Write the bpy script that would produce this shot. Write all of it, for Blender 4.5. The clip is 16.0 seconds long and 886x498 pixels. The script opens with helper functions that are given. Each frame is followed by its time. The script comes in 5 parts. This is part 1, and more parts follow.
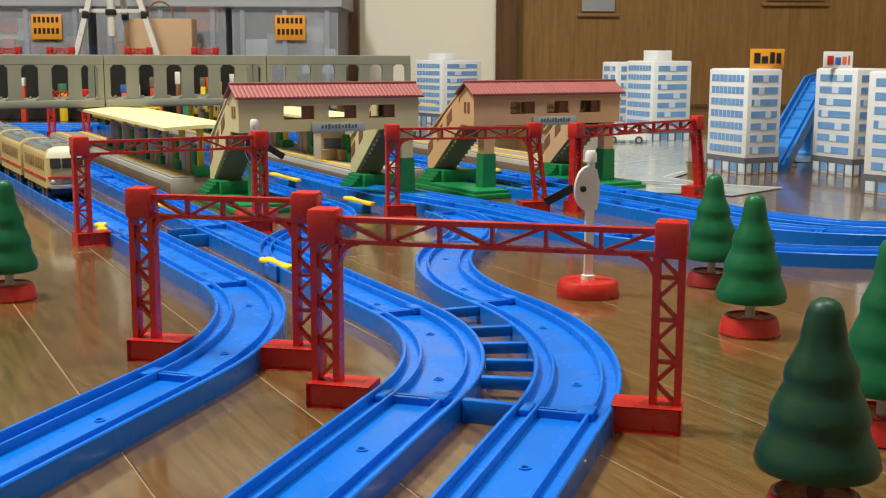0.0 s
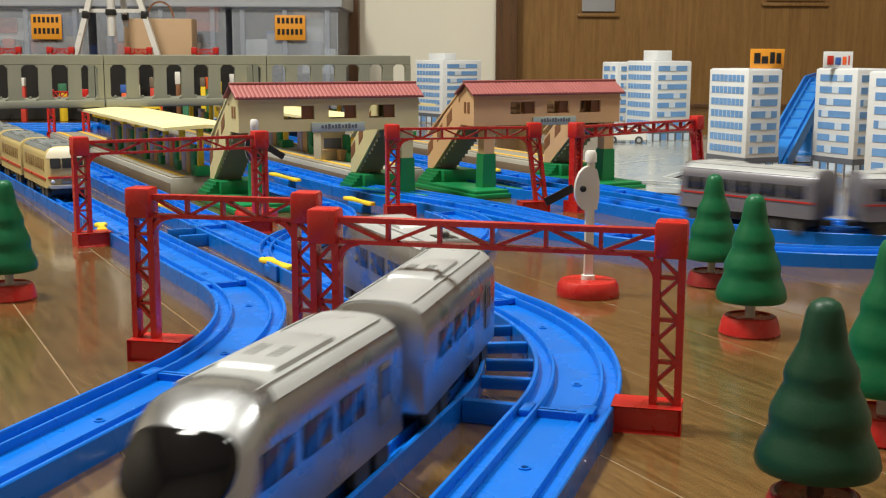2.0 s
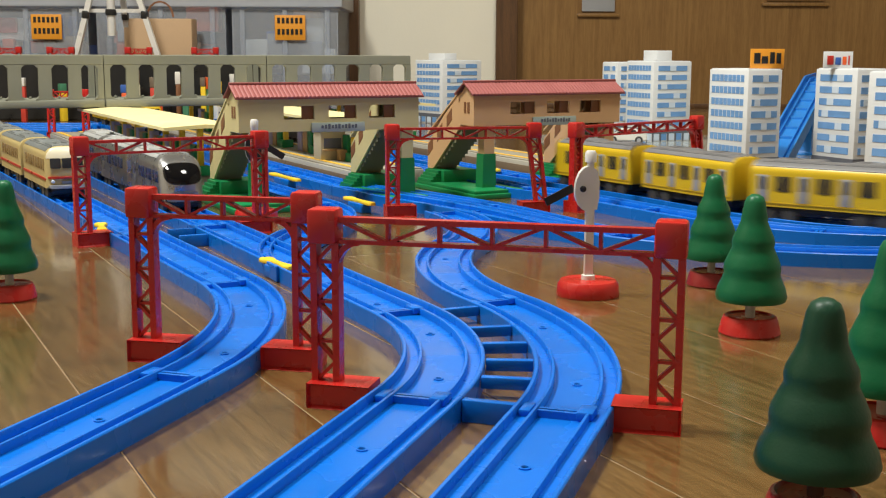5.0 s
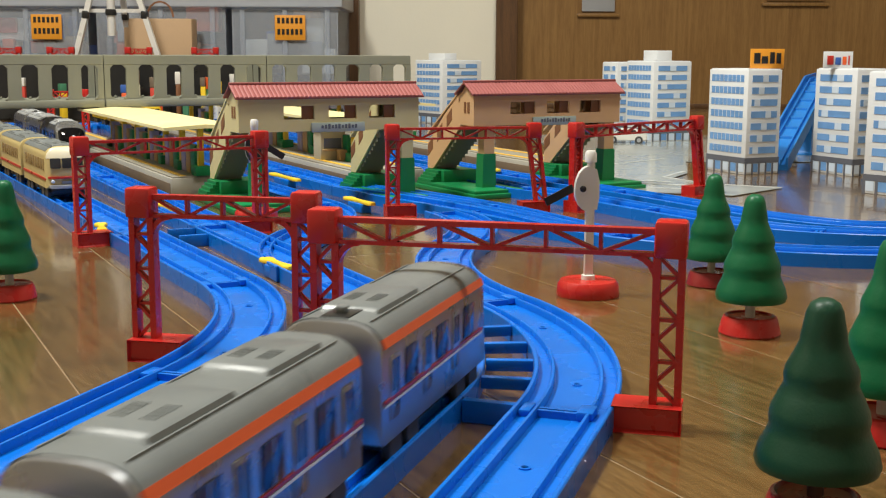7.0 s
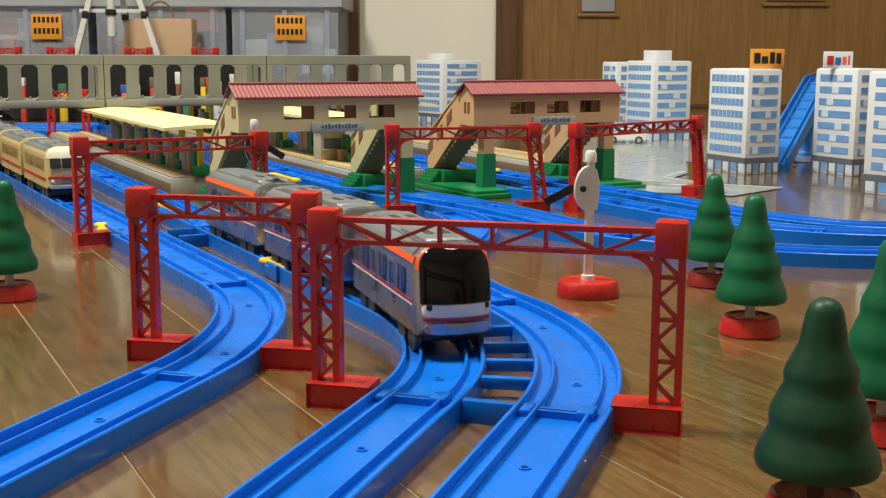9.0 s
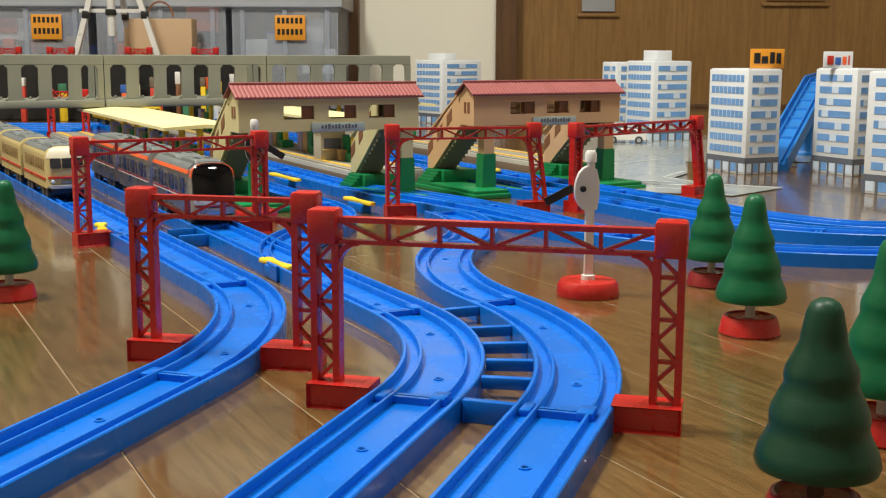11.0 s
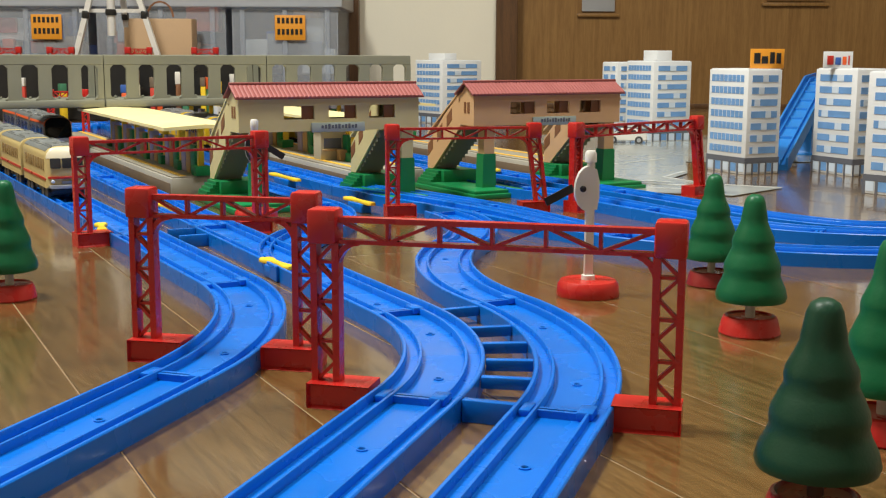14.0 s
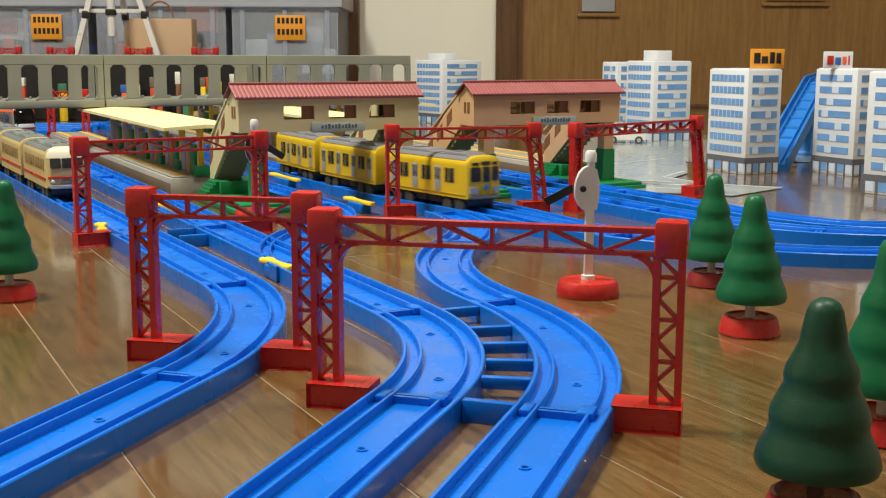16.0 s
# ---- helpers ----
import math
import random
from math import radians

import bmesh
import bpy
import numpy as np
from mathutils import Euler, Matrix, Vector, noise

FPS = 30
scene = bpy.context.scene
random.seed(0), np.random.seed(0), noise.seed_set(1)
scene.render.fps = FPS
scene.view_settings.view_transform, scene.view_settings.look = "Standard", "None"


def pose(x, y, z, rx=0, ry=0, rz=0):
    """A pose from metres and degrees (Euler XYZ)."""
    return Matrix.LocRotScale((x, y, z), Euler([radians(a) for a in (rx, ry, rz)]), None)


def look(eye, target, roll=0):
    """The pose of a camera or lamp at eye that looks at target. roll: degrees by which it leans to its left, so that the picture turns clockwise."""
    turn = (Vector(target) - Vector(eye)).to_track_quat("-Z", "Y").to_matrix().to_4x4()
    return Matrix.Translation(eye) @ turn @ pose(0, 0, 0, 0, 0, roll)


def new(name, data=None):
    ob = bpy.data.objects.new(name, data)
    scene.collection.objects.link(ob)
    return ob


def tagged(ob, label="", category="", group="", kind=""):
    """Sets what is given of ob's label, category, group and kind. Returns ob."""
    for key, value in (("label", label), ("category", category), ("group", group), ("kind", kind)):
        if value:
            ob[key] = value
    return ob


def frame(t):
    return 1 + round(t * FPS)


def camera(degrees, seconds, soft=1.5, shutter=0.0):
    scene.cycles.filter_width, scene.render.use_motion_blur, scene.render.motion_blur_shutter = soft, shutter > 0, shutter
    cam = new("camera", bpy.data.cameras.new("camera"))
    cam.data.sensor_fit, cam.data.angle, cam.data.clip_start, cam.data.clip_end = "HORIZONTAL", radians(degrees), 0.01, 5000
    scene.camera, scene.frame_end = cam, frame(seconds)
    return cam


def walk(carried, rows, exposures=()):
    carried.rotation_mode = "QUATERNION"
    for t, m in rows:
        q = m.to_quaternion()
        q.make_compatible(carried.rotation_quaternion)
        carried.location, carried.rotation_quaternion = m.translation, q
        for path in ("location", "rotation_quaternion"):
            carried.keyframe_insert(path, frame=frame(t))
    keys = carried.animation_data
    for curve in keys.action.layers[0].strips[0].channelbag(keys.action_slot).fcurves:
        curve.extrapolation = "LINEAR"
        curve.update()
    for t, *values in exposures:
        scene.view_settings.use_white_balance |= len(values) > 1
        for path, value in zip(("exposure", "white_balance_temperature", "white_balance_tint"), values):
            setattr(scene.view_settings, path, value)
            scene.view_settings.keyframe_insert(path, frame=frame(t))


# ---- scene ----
cam = camera(40.8, 16.0, soft=1.2, shutter=0.5)
EYE = pose(0, 0, 0.1456, 90 - 9.345, 0, 0) @ pose(0, 0, 0, 0, 0, 0.212)
walk(cam, [(0, EYE), (16, EYE)], exposures=[(0, 0.0), (16, 0.0)])

# ---- light: one ceiling lamp in a closed room, a weak daylight sky outside it ----
world = bpy.data.worlds.new("world")
scene.world = world
world.use_nodes = True
world.node_tree.nodes["Background"].inputs[0].default_value = (0.6, 0.7, 1.0, 1)
world.node_tree.nodes["Background"].inputs[1].default_value = 0.02


def ceiling_lamp(x, y, z, size, watts):
    data = bpy.data.lights.new("ceiling_light", "AREA")
    data.shape, data.size, data.energy, data.color = "DISK", size, watts, (1.0, 0.99, 0.90)
    ob = new("lamp_light", data)
    ob.matrix_world = look((x, y, z), (x, y, 0))
    return ob


ceiling_lamp(0.60, 0.75, 2.27, 0.5, 34)
ceiling_lamp(-1.00, 0.75, 2.27, 0.5, 88)


# ---- materials ----
def mat(name, color, rough=0.4, metal=0.0, grain=40.0, var=0.06, bump=0.02, coat=0.0, detail_rough=0.1, sub=0.0, spec=0.5):
    """A surface with colour and gloss varied at two scales, and fine relief."""
    m = bpy.data.materials.new(name)
    m.use_nodes = True
    nt = m.node_tree
    b = nt.nodes["Principled BSDF"]
    co = nt.nodes.new("ShaderNodeTexCoord")
    big = nt.nodes.new("ShaderNodeTexNoise")
    big.inputs["Scale"].default_value, big.inputs["Detail"].default_value = grain, 4
    fine = nt.nodes.new("ShaderNodeTexNoise")
    fine.inputs["Scale"].default_value, fine.inputs["Detail"].default_value = grain * 18, 2
    for n in (big, fine):
        nt.links.new(co.outputs["Object"], n.inputs["Vector"])
    mix = nt.nodes.new("ShaderNodeMix")
    mix.data_type = "RGBA"
    lo = [max(0, c * (1 - var)) for c in color]
    hi = [min(1, c * (1 + var) + var * 0.02) for c in color]
    mix.inputs["A"].default_value, mix.inputs["B"].default_value = (*lo, 1), (*hi, 1)
    nt.links.new(big.outputs["Fac"], mix.inputs["Factor"])
    nt.links.new(mix.outputs["Result"], b.inputs["Base Color"])
    rr = nt.nodes.new("ShaderNodeMapRange")
    rr.inputs["From Min"].default_value, rr.inputs["From Max"].default_value = 0.3, 0.7
    rr.inputs["To Min"].default_value, rr.inputs["To Max"].default_value = max(0.02, rough - detail_rough), rough + detail_rough
    nt.links.new(big.outputs["Fac"], rr.inputs["Value"])
    nt.links.new(rr.outputs["Result"], b.inputs["Roughness"])
    b.inputs["Metallic"].default_value = metal
    b.inputs["Specular IOR Level"].default_value = spec
    b.inputs["Coat Weight"].default_value = coat
    b.inputs["Coat Roughness"].default_value = 0.12
    if sub:
        b.inputs["Subsurface Weight"].default_value = sub
        b.inputs["Subsurface Radius"].default_value = (0.003, 0.003, 0.003)
    if bump:
        bp = nt.nodes.new("ShaderNodeBump")
        bp.inputs["Strength"].default_value, bp.inputs["Distance"].default_value = bump, 0.001
        nt.links.new(fine.outputs["Fac"], bp.inputs["Height"])
        nt.links.new(bp.outputs["Normal"], b.inputs["Normal"])
    return m


def wood_mat(name, dark, light, rough, scale, stretch, coat=0.0, per_object=0.0, bump=0.05):
    """Wood whose grain runs along the object's local y axis."""
    m = bpy.data.materials.new(name)
    m.use_nodes = True
    nt = m.node_tree
    b = nt.nodes["Principled BSDF"]
    co = nt.nodes.new("ShaderNodeTexCoord")
    mp = nt.nodes.new("ShaderNodeMapping")
    mp.inputs["Scale"].default_value = stretch
    info = nt.nodes.new("ShaderNodeObjectInfo")
    shift = nt.nodes.new("ShaderNodeVectorMath")
    shift.operation = "ADD"
    nt.links.new(co.outputs["Object"], shift.inputs[0])
    mul = nt.nodes.new("ShaderNodeMath")
    mul.operation = "MULTIPLY"
    mul.inputs[1].default_value = 37.0
    nt.links.new(info.outputs["Random"], mul.inputs[0])
    nt.links.new(mul.outputs[0], shift.inputs[1])
    nt.links.new(shift.outputs[0], mp.inputs["Vector"])
    n1 = nt.nodes.new("ShaderNodeTexNoise")
    n1.inputs["Scale"].default_value, n1.inputs["Detail"].default_value, n1.inputs["Distortion"].default_value = scale, 6, 0.6
    n2 = nt.nodes.new("ShaderNodeTexNoise")
    n2.inputs["Scale"].default_value, n2.inputs["Detail"].default_value = scale * 9, 4
    nt.links.new(mp.outputs[0], n1.inputs["Vector"])
    nt.links.new(mp.outputs[0], n2.inputs["Vector"])
    add = nt.nodes.new("ShaderNodeMath")
    add.operation = "MULTIPLY_ADD"
    add.inputs[1].default_value = 0.62
    nt.links.new(n2.outputs["Fac"], add.inputs[0])
    nt.links.new(n1.outputs["Fac"], add.inputs[2])
    ramp = nt.nodes.new("ShaderNodeValToRGB")
    ramp.color_ramp.elements[0].position, ramp.color_ramp.elements[1].position = 0.58, 1.02
    ramp.color_ramp.elements[0].color, ramp.color_ramp.elements[1].color = (*dark, 1), (*light, 1)
    nt.links.new(add.outputs[0], ramp.inputs["Fac"])
    last = ramp.outputs["Color"]
    if per_object:
        hsv = nt.nodes.new("ShaderNodeHueSaturation")
        mr = nt.nodes.new("ShaderNodeMapRange")
        mr.inputs["To Min"].default_value, mr.inputs["To Max"].default_value = 1 - per_object, 1 + per_object
        nt.links.new(info.outputs["Random"], mr.inputs["Value"])
        nt.links.new(mr.outputs[0], hsv.inputs["Value"])
        nt.links.new(last, hsv.inputs["Color"])
        last = hsv.outputs["Color"]
    nt.links.new(last, b.inputs["Base Color"])
    b.inputs["Roughness"].default_value = rough
    b.inputs["Coat Weight"].default_value, b.inputs["Coat Roughness"].default_value = coat, 0.1
    bp = nt.nodes.new("ShaderNodeBump")
    bp.inputs["Strength"].default_value, bp.inputs["Distance"].default_value = bump, 0.0006
    nt.links.new(add.outputs[0], bp.inputs["Height"])
    nt.links.new(bp.outputs["Normal"], b.inputs["Normal"])
    return m


M = {
    "rail": mat("blue_rail_plastic", (0.003, 0.145, 0.62), 0.26, grain=30, var=0.12, bump=0.03, spec=0.32),
    "red": mat("red_plastic", (0.49, 0.019, 0.015), 0.28, grain=60, var=0.1, bump=0.03),
    "green": mat("tree_green_plastic", (0.003, 0.105, 0.038), 0.36, grain=50, var=0.2, bump=0.08, spec=0.3),
    "green_base": mat("green_base_plastic", (0.005, 0.2, 0.06), 0.4, grain=50, var=0.1),
    "maroon_base": mat("dark_red_plastic", (0.24, 0.014, 0.014), 0.28, grain=60, var=0.1, bump=0.03),
    "trunk": mat("pale_trunk_plastic", (0.62, 0.58, 0.5), 0.4),
    "trunk_brown": mat("brown_trunk_plastic", (0.09, 0.035, 0.02), 0.4),
    "white": mat("white_plastic", (0.75, 0.73, 0.68), 0.35, grain=50, var=0.04),
    "black": mat("black_plastic", (0.012, 0.012, 0.012), 0.35),
    "yellow": mat("yellow_plastic", (0.85, 0.58, 0.03), 0.35),
    "beige": mat("beige_plastic", (0.64, 0.56, 0.29), 0.5, grain=40, var=0.08, bump=0.06),
    "tan": mat("tan_plastic", (0.64, 0.39, 0.2), 0.5, grain=40, var=0.08, bump=0.06),
    "roof_red": mat("roof_red_plastic", (0.31, 0.088, 0.082), 0.5, grain=80, var=0.12),
    "stair_dark": mat("grey_green_stair_plastic", (0.2, 0.19, 0.115), 0.55),
    "brown": mat("brown_plastic", (0.22, 0.09, 0.035), 0.5),
    "canopy": mat("yellow_canopy_plastic", (0.88, 0.77, 0.4), 0.45, grain=20, var=0.08),
    "platform": mat("platform_grey", (0.3, 0.27, 0.21), 0.55, grain=30, var=0.1),
    "platform_edge": mat("platform_edge_grey", (0.42, 0.40, 0.34), 0.5, grain=30, var=0.1),
    "platform_side": mat("platform_side_brown", (0.17, 0.125, 0.085), 0.5, grain=30, var=0.1),
    "line_yellow": mat("line_yellow", (0.8, 0.48, 0.05), 0.5),
    "viaduct": mat("viaduct_grey_plastic", (0.225, 0.228, 0.178), 0.5, grain=25, var=0.1),
    "paper": mat("white_card", (0.72, 0.74, 0.76), 0.6, grain=15, var=0.05),
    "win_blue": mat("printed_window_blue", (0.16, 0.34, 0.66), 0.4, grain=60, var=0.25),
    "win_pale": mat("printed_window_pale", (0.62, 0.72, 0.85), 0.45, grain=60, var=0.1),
    "sign_pale": mat("pale_green_sign", (0.4, 0.47, 0.43), 0.45),
    "bldg_dark": mat("printed_dark_grey", (0.12, 0.13, 0.16), 0.5),
    "silver": mat("silver_paint", (0.42, 0.43, 0.45), 0.3, metal=0.9, grain=50, var=0.05, bump=0.01),
    "silver_roof": mat("pale_silver_roof", (0.4, 0.41, 0.41), 0.36, metal=0.1, grain=50, var=0.05, bump=0.02),
    "ivory": mat("ivory_paint", (0.68, 0.62, 0.46), 0.4),
    "silver_dark": mat("silver_grey_paint", (0.2, 0.2, 0.21), 0.35, metal=0.2),
    "roof_grey": mat("roof_grey_plastic", (0.155, 0.168, 0.168), 0.36, grain=60, var=0.08, bump=0.03),
    "orange": mat("orange_paint", (0.78, 0.12, 0.03), 0.35),
    "maroon": mat("maroon_paint", (0.3, 0.02, 0.04), 0.35),
    "gloss_black": mat("gloss_black_window", (0.003, 0.003, 0.004), 0.05, bump=0.0, detail_rough=0.02, spec=0.3),
    "smoke": mat("dark_window", (0.02, 0.022, 0.028), 0.15, bump=0.0, detail_rough=0.04),
    "under": mat("dark_underframe", (0.02, 0.02, 0.022), 0.5),
    "pane_blue": mat("dark_blue_window", (0.018, 0.035, 0.11), 0.12, bump=0.0, detail_rough=0.04),
    "pane_amber": mat("amber_window", (0.20, 0.105, 0.008), 0.15, bump=0.0, detail_rough=0.04),
    "cream_pane": mat("brown_window", (0.30, 0.20, 0.085), 0.3, bump=0.0),
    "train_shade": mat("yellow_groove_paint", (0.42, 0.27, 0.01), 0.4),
    "tyre": mat("wheel_grey", (0.05, 0.05, 0.05), 0.45),
    "train_yellow": mat("train_yellow_paint", (0.66, 0.44, 0.012), 0.35),
    "line_grey": mat("grey_body_paint", (0.2, 0.195, 0.22), 0.34, metal=0.25, grain=50),
    "mid_grey": mat("mid_roof_grey", (0.17, 0.17, 0.175), 0.38),
    "green_dark": mat("dark_green_plastic", (0.005, 0.042, 0.02), 0.38, grain=50, var=0.2, bump=0.08, spec=0.3),
    "door_grey": mat("door_grey_paint", (0.33, 0.34, 0.36), 0.4),
    "cream": mat("cream_paint", (0.52, 0.41, 0.18), 0.4),
    "red_paint": mat("red_stripe_paint", (0.5, 0.03, 0.02), 0.35),
    "sky_blue": mat("blue_viaduct_plastic", (0.02, 0.2, 0.6), 0.4),
    "orange_sign": mat("orange_sign_card", (0.75, 0.3, 0.02), 0.5),
    "sheet": mat("printed_road_sheet", (0.34, 0.36, 0.34), 0.16, grain=8, var=0.12, bump=0.01, detail_rough=0.06),
    "sheet_white": mat("printed_line_white", (0.66, 0.68, 0.66), 0.2),
    "wall_white": mat("cream_wallpaper", (0.82, 0.78, 0.66), 0.8, grain=8, var=0.04, bump=0.2),
    "wall_plain": mat("beige_wallpaper", (0.47, 0.41, 0.32), 0.8, grain=8, var=0.05, bump=0.2),
    # pale tone that paints the highlight on the board edges
    "joint": mat("board_joint_highlight", (0.30, 0.21, 0.125), 0.5, grain=12, var=0.6),
    "ceiling": mat("white_ceiling", (0.8, 0.78, 0.72), 0.8, grain=5, var=0.03, bump=0.1),
    "steel": mat("tripod_aluminium", (0.72, 0.7, 0.66), 0.35, metal=0.2),
    "bag": mat("kraft_paper", (0.5, 0.33, 0.19), 0.75, grain=12, var=0.12, bump=0.2),
    "dark_gap": mat("dark_cabinet", (0.03, 0.025, 0.022), 0.5),
    "lamp": mat("lamp_diffuser", (0.85, 0.85, 0.82), 0.4),
    "kiosk_cream": mat("kiosk_cream_plastic", (0.5, 0.43, 0.27), 0.5),
    "kiosk": mat("kiosk_tan_plastic", (0.42, 0.27, 0.12), 0.5),
    "poster": mat("printed_poster_mauve", (0.36, 0.33, 0.52), 0.45, grain=70, var=0.3),
    "toy_red": mat("stored_red", (0.55, 0.05, 0.03), 0.5),
    "toy_blue": mat("stored_blue", (0.04, 0.12, 0.42), 0.5),
    "toy_grey": mat("stored_grey", (0.35, 0.36, 0.38), 0.5),
    "toy_green": mat("stored_green", (0.06, 0.22, 0.12), 0.5),
    "floor": wood_mat("varnished_floorboard", (0.078, 0.042, 0.012), (0.165, 0.094, 0.032), 0.22, 9.0, (30.0, 2.6, 30.0), coat=0.8, per_object=0.12, bump=0.12),
    "door": wood_mat("brown_door_veneer", (0.19, 0.095, 0.027), (0.285, 0.155, 0.05), 0.4, 7.0, (14, 14, 0.7), per_object=0.0),
    "door_frame": wood_mat("dark_door_frame", (0.07, 0.03, 0.01), (0.13, 0.06, 0.02), 0.45, 7.0, (10, 10, 0.7)),
}


def clear_plastic(name, cover):
    m = bpy.data.materials.new(name)
    m.use_nodes = True
    nt = m.node_tree
    out = nt.nodes["Material Output"]
    b = nt.nodes["Principled BSDF"]
    b.inputs["Base Color"].default_value = (0.75, 0.78, 0.84, 1)
    b.inputs["Roughness"].default_value = 0.3
    tr = nt.nodes.new("ShaderNodeBsdfTransparent")
    tr.inputs[0].default_value = (0.86, 0.89, 0.93, 1)
    mx = nt.nodes.new("ShaderNodeMixShader")
    mx.inputs[0].default_value = cover
    nt.links.new(tr.outputs[0], mx.inputs[1])
    nt.links.new(b.outputs[0], mx.inputs[2])
    nt.links.new(mx.outputs[0], out.inputs["Surface"])
    return m


M["clear"] = clear_plastic("clear_box_plastic", 0.22)
M["clear_lid"] = clear_plastic("cloudy_lid_plastic", 0.5)


# ---- mesh helpers ----
def link(name, bm, material, smooth=False):
    me = bpy.data.meshes.new(name)
    bmesh.ops.recalc_face_normals(bm, faces=bm.faces)
    bm.to_mesh(me)
    bm.free()
    me.materials.append(M[material])
    if smooth:
        me.polygons.foreach_set("use_smooth", [True] * len(me.polygons))
        me.set_sharp_from_angle(angle=radians(38))
    return me


def part(name, bm, material, parent, label="", smooth=True, at=None):
    ob = new(name, link(name, bm, material, smooth))
    ob.parent = parent
    if at is not None:
        ob.matrix_basis = at
    return tagged(ob, label)


def empty(name, m, label, category, group="", kind=""):
    ob = new(name)
    ob.empty_display_size = 0.02
    ob.matrix_basis = m
    return tagged(ob, label, category, group, kind)


def box(bm, x0, x1, y0, y1, z0, z1, bev=0.0):
    v = [bm.verts.new((x, y, z)) for z in (z0, z1) for y in (y0, y1) for x in (x0, x1)]
    f = [bm.faces.new([v[i] for i in q]) for q in ((0, 2, 3, 1), (4, 5, 7, 6), (0, 1, 5, 4), (2, 6, 7, 3), (0, 4, 6, 2), (1, 3, 7, 5))]
    if bev:
        edges = list({e for q in f for e in q.edges})
        bmesh.ops.bevel(bm, geom=edges, offset=bev, segments=2, profile=0.5, affect="EDGES")
    return bm


def bar(bm, a, b, w, h):
    """A square bar from a to b, w across (in plan) and h deep."""
    a, b = Vector(a), Vector(b)
    d = (b - a).normalized()
    side = d.cross(Vector((0, 1, 0)))
    side = side.normalized() if side.length > 1e-4 else Vector((1, 0, 0))
    up = side.cross(d).normalized()
    v = [bm.verts.new(p + side * (sx * w / 2) + up * (sy * h / 2)) for p in (a, b) for sx, sy in ((-1, -1), (1, -1), (1, 1), (-1, 1))]
    for q in ((0, 3, 2, 1), (4, 5, 6, 7), (0, 1, 5, 4), (1, 2, 6, 5), (2, 3, 7, 6), (3, 0, 4, 7)):
        bm.faces.new([v[i] for i in q])
    return bm


def lathe(bm, profile, seg=32, m=Matrix.Identity(4)):
    rings = []
    for r, z in profile:
        rings.append([bm.verts.new(m @ Vector((r * math.cos(2 * math.pi * i / seg), r * math.sin(2 * math.pi * i / seg), z))) for i in range(seg)])
    for a, b in zip(rings, rings[1:]):
        for i in range(seg):
            bm.faces.new((a[i], a[(i + 1) % seg], b[(i + 1) % seg], b[i]))
    bm.faces.new(rings[0][::-1])
    bm.faces.new(rings[-1])
    return bm


def prism(bm, outline, y0, y1, axis="y"):
    """An outline (u, z) drawn out along y from y0 to y1 (or along x)."""
    def p(u, z, t):
        return (u, t, z) if axis == "y" else (t, u, z)
    a = [bm.verts.new(p(u, z, y0)) for u, z in outline]
    b = [bm.verts.new(p(u, z, y1)) for u, z in outline]
    n = len(outline)
    for i in range(n):
        bm.faces.new((a[i], a[(i + 1) % n], b[(i + 1) % n], b[i]))
    bm.faces.new(a)
    bm.faces.new(b[::-1])
    return bm


def B():
    return bmesh.new()


# ---- plan: tracks lie along D, across N; headings are degrees clockwise from +y ----
TURN = 27.0
N = Vector((math.cos(radians(TURN)), math.sin(radians(TURN)), 0))
D = Vector((-N.y, N.x, 0))


def plan(n, m, z=0.0, turn=0.0):
    p = N * n + D * m
    return pose(p.x, p.y, z, 0, 0, TURN + turn)


def go(start, heading, length):
    a = radians(heading)
    return Vector((start[0] + math.sin(a) * length, start[1] + math.cos(a) * length))


def straight(start, heading, length, steps=2):
    return [(go(start, heading, length * i / steps), heading) for i in range(steps + 1)]


def arc(center, radius, h0, h1, steps=14):
    """Points of a curve: radius > 0 turns left about its centre, < 0 turns right."""
    out = []
    for i in range(steps + 1):
        h = h0 + (h1 - h0) * i / steps
        a = radians(h)
        out.append((Vector((center[0] + radius * math.cos(a), center[1] - radius * math.sin(a))), h))
    return out


def spline(points, step=0.012):
    """A smooth line through plan points, with headings."""
    pts = [Vector(p) for p in points]
    pts = [2 * pts[0] - pts[1]] + pts + [2 * pts[-1] - pts[-2]]
    line = []
    for i in range(1, len(pts) - 2):
        p0, p1, p2, p3 = pts[i - 1:i + 3]
        k = max(2, int((p2 - p1).length / step))
        for j in range(k):
            t = j / k
            line.append(0.5 * (2 * p1 + (p2 - p0) * t + (2 * p0 - 5 * p1 + 4 * p2 - p3) * t * t + (3 * p1 - p0 - 3 * p2 + p3) * t ** 3))
    line.append(pts[-2])
    out = []
    for i, p in enumerate(line):
        q = line[min(i + 1, len(line) - 1)] - line[max(i - 1, 0)]
        out.append((p, math.degrees(math.atan2(q.x, q.y))))
    return out


def lane(n, m0, m1, steps=2, n1=None):
    a, b = N * n + D * m0, N * (n if n1 is None else n1) + D * m1
    return [(Vector((a.x + (b.x - a.x) * i / steps, a.y + (b.y - a.y) * i / steps)), -TURN) for i in range(steps + 1)]


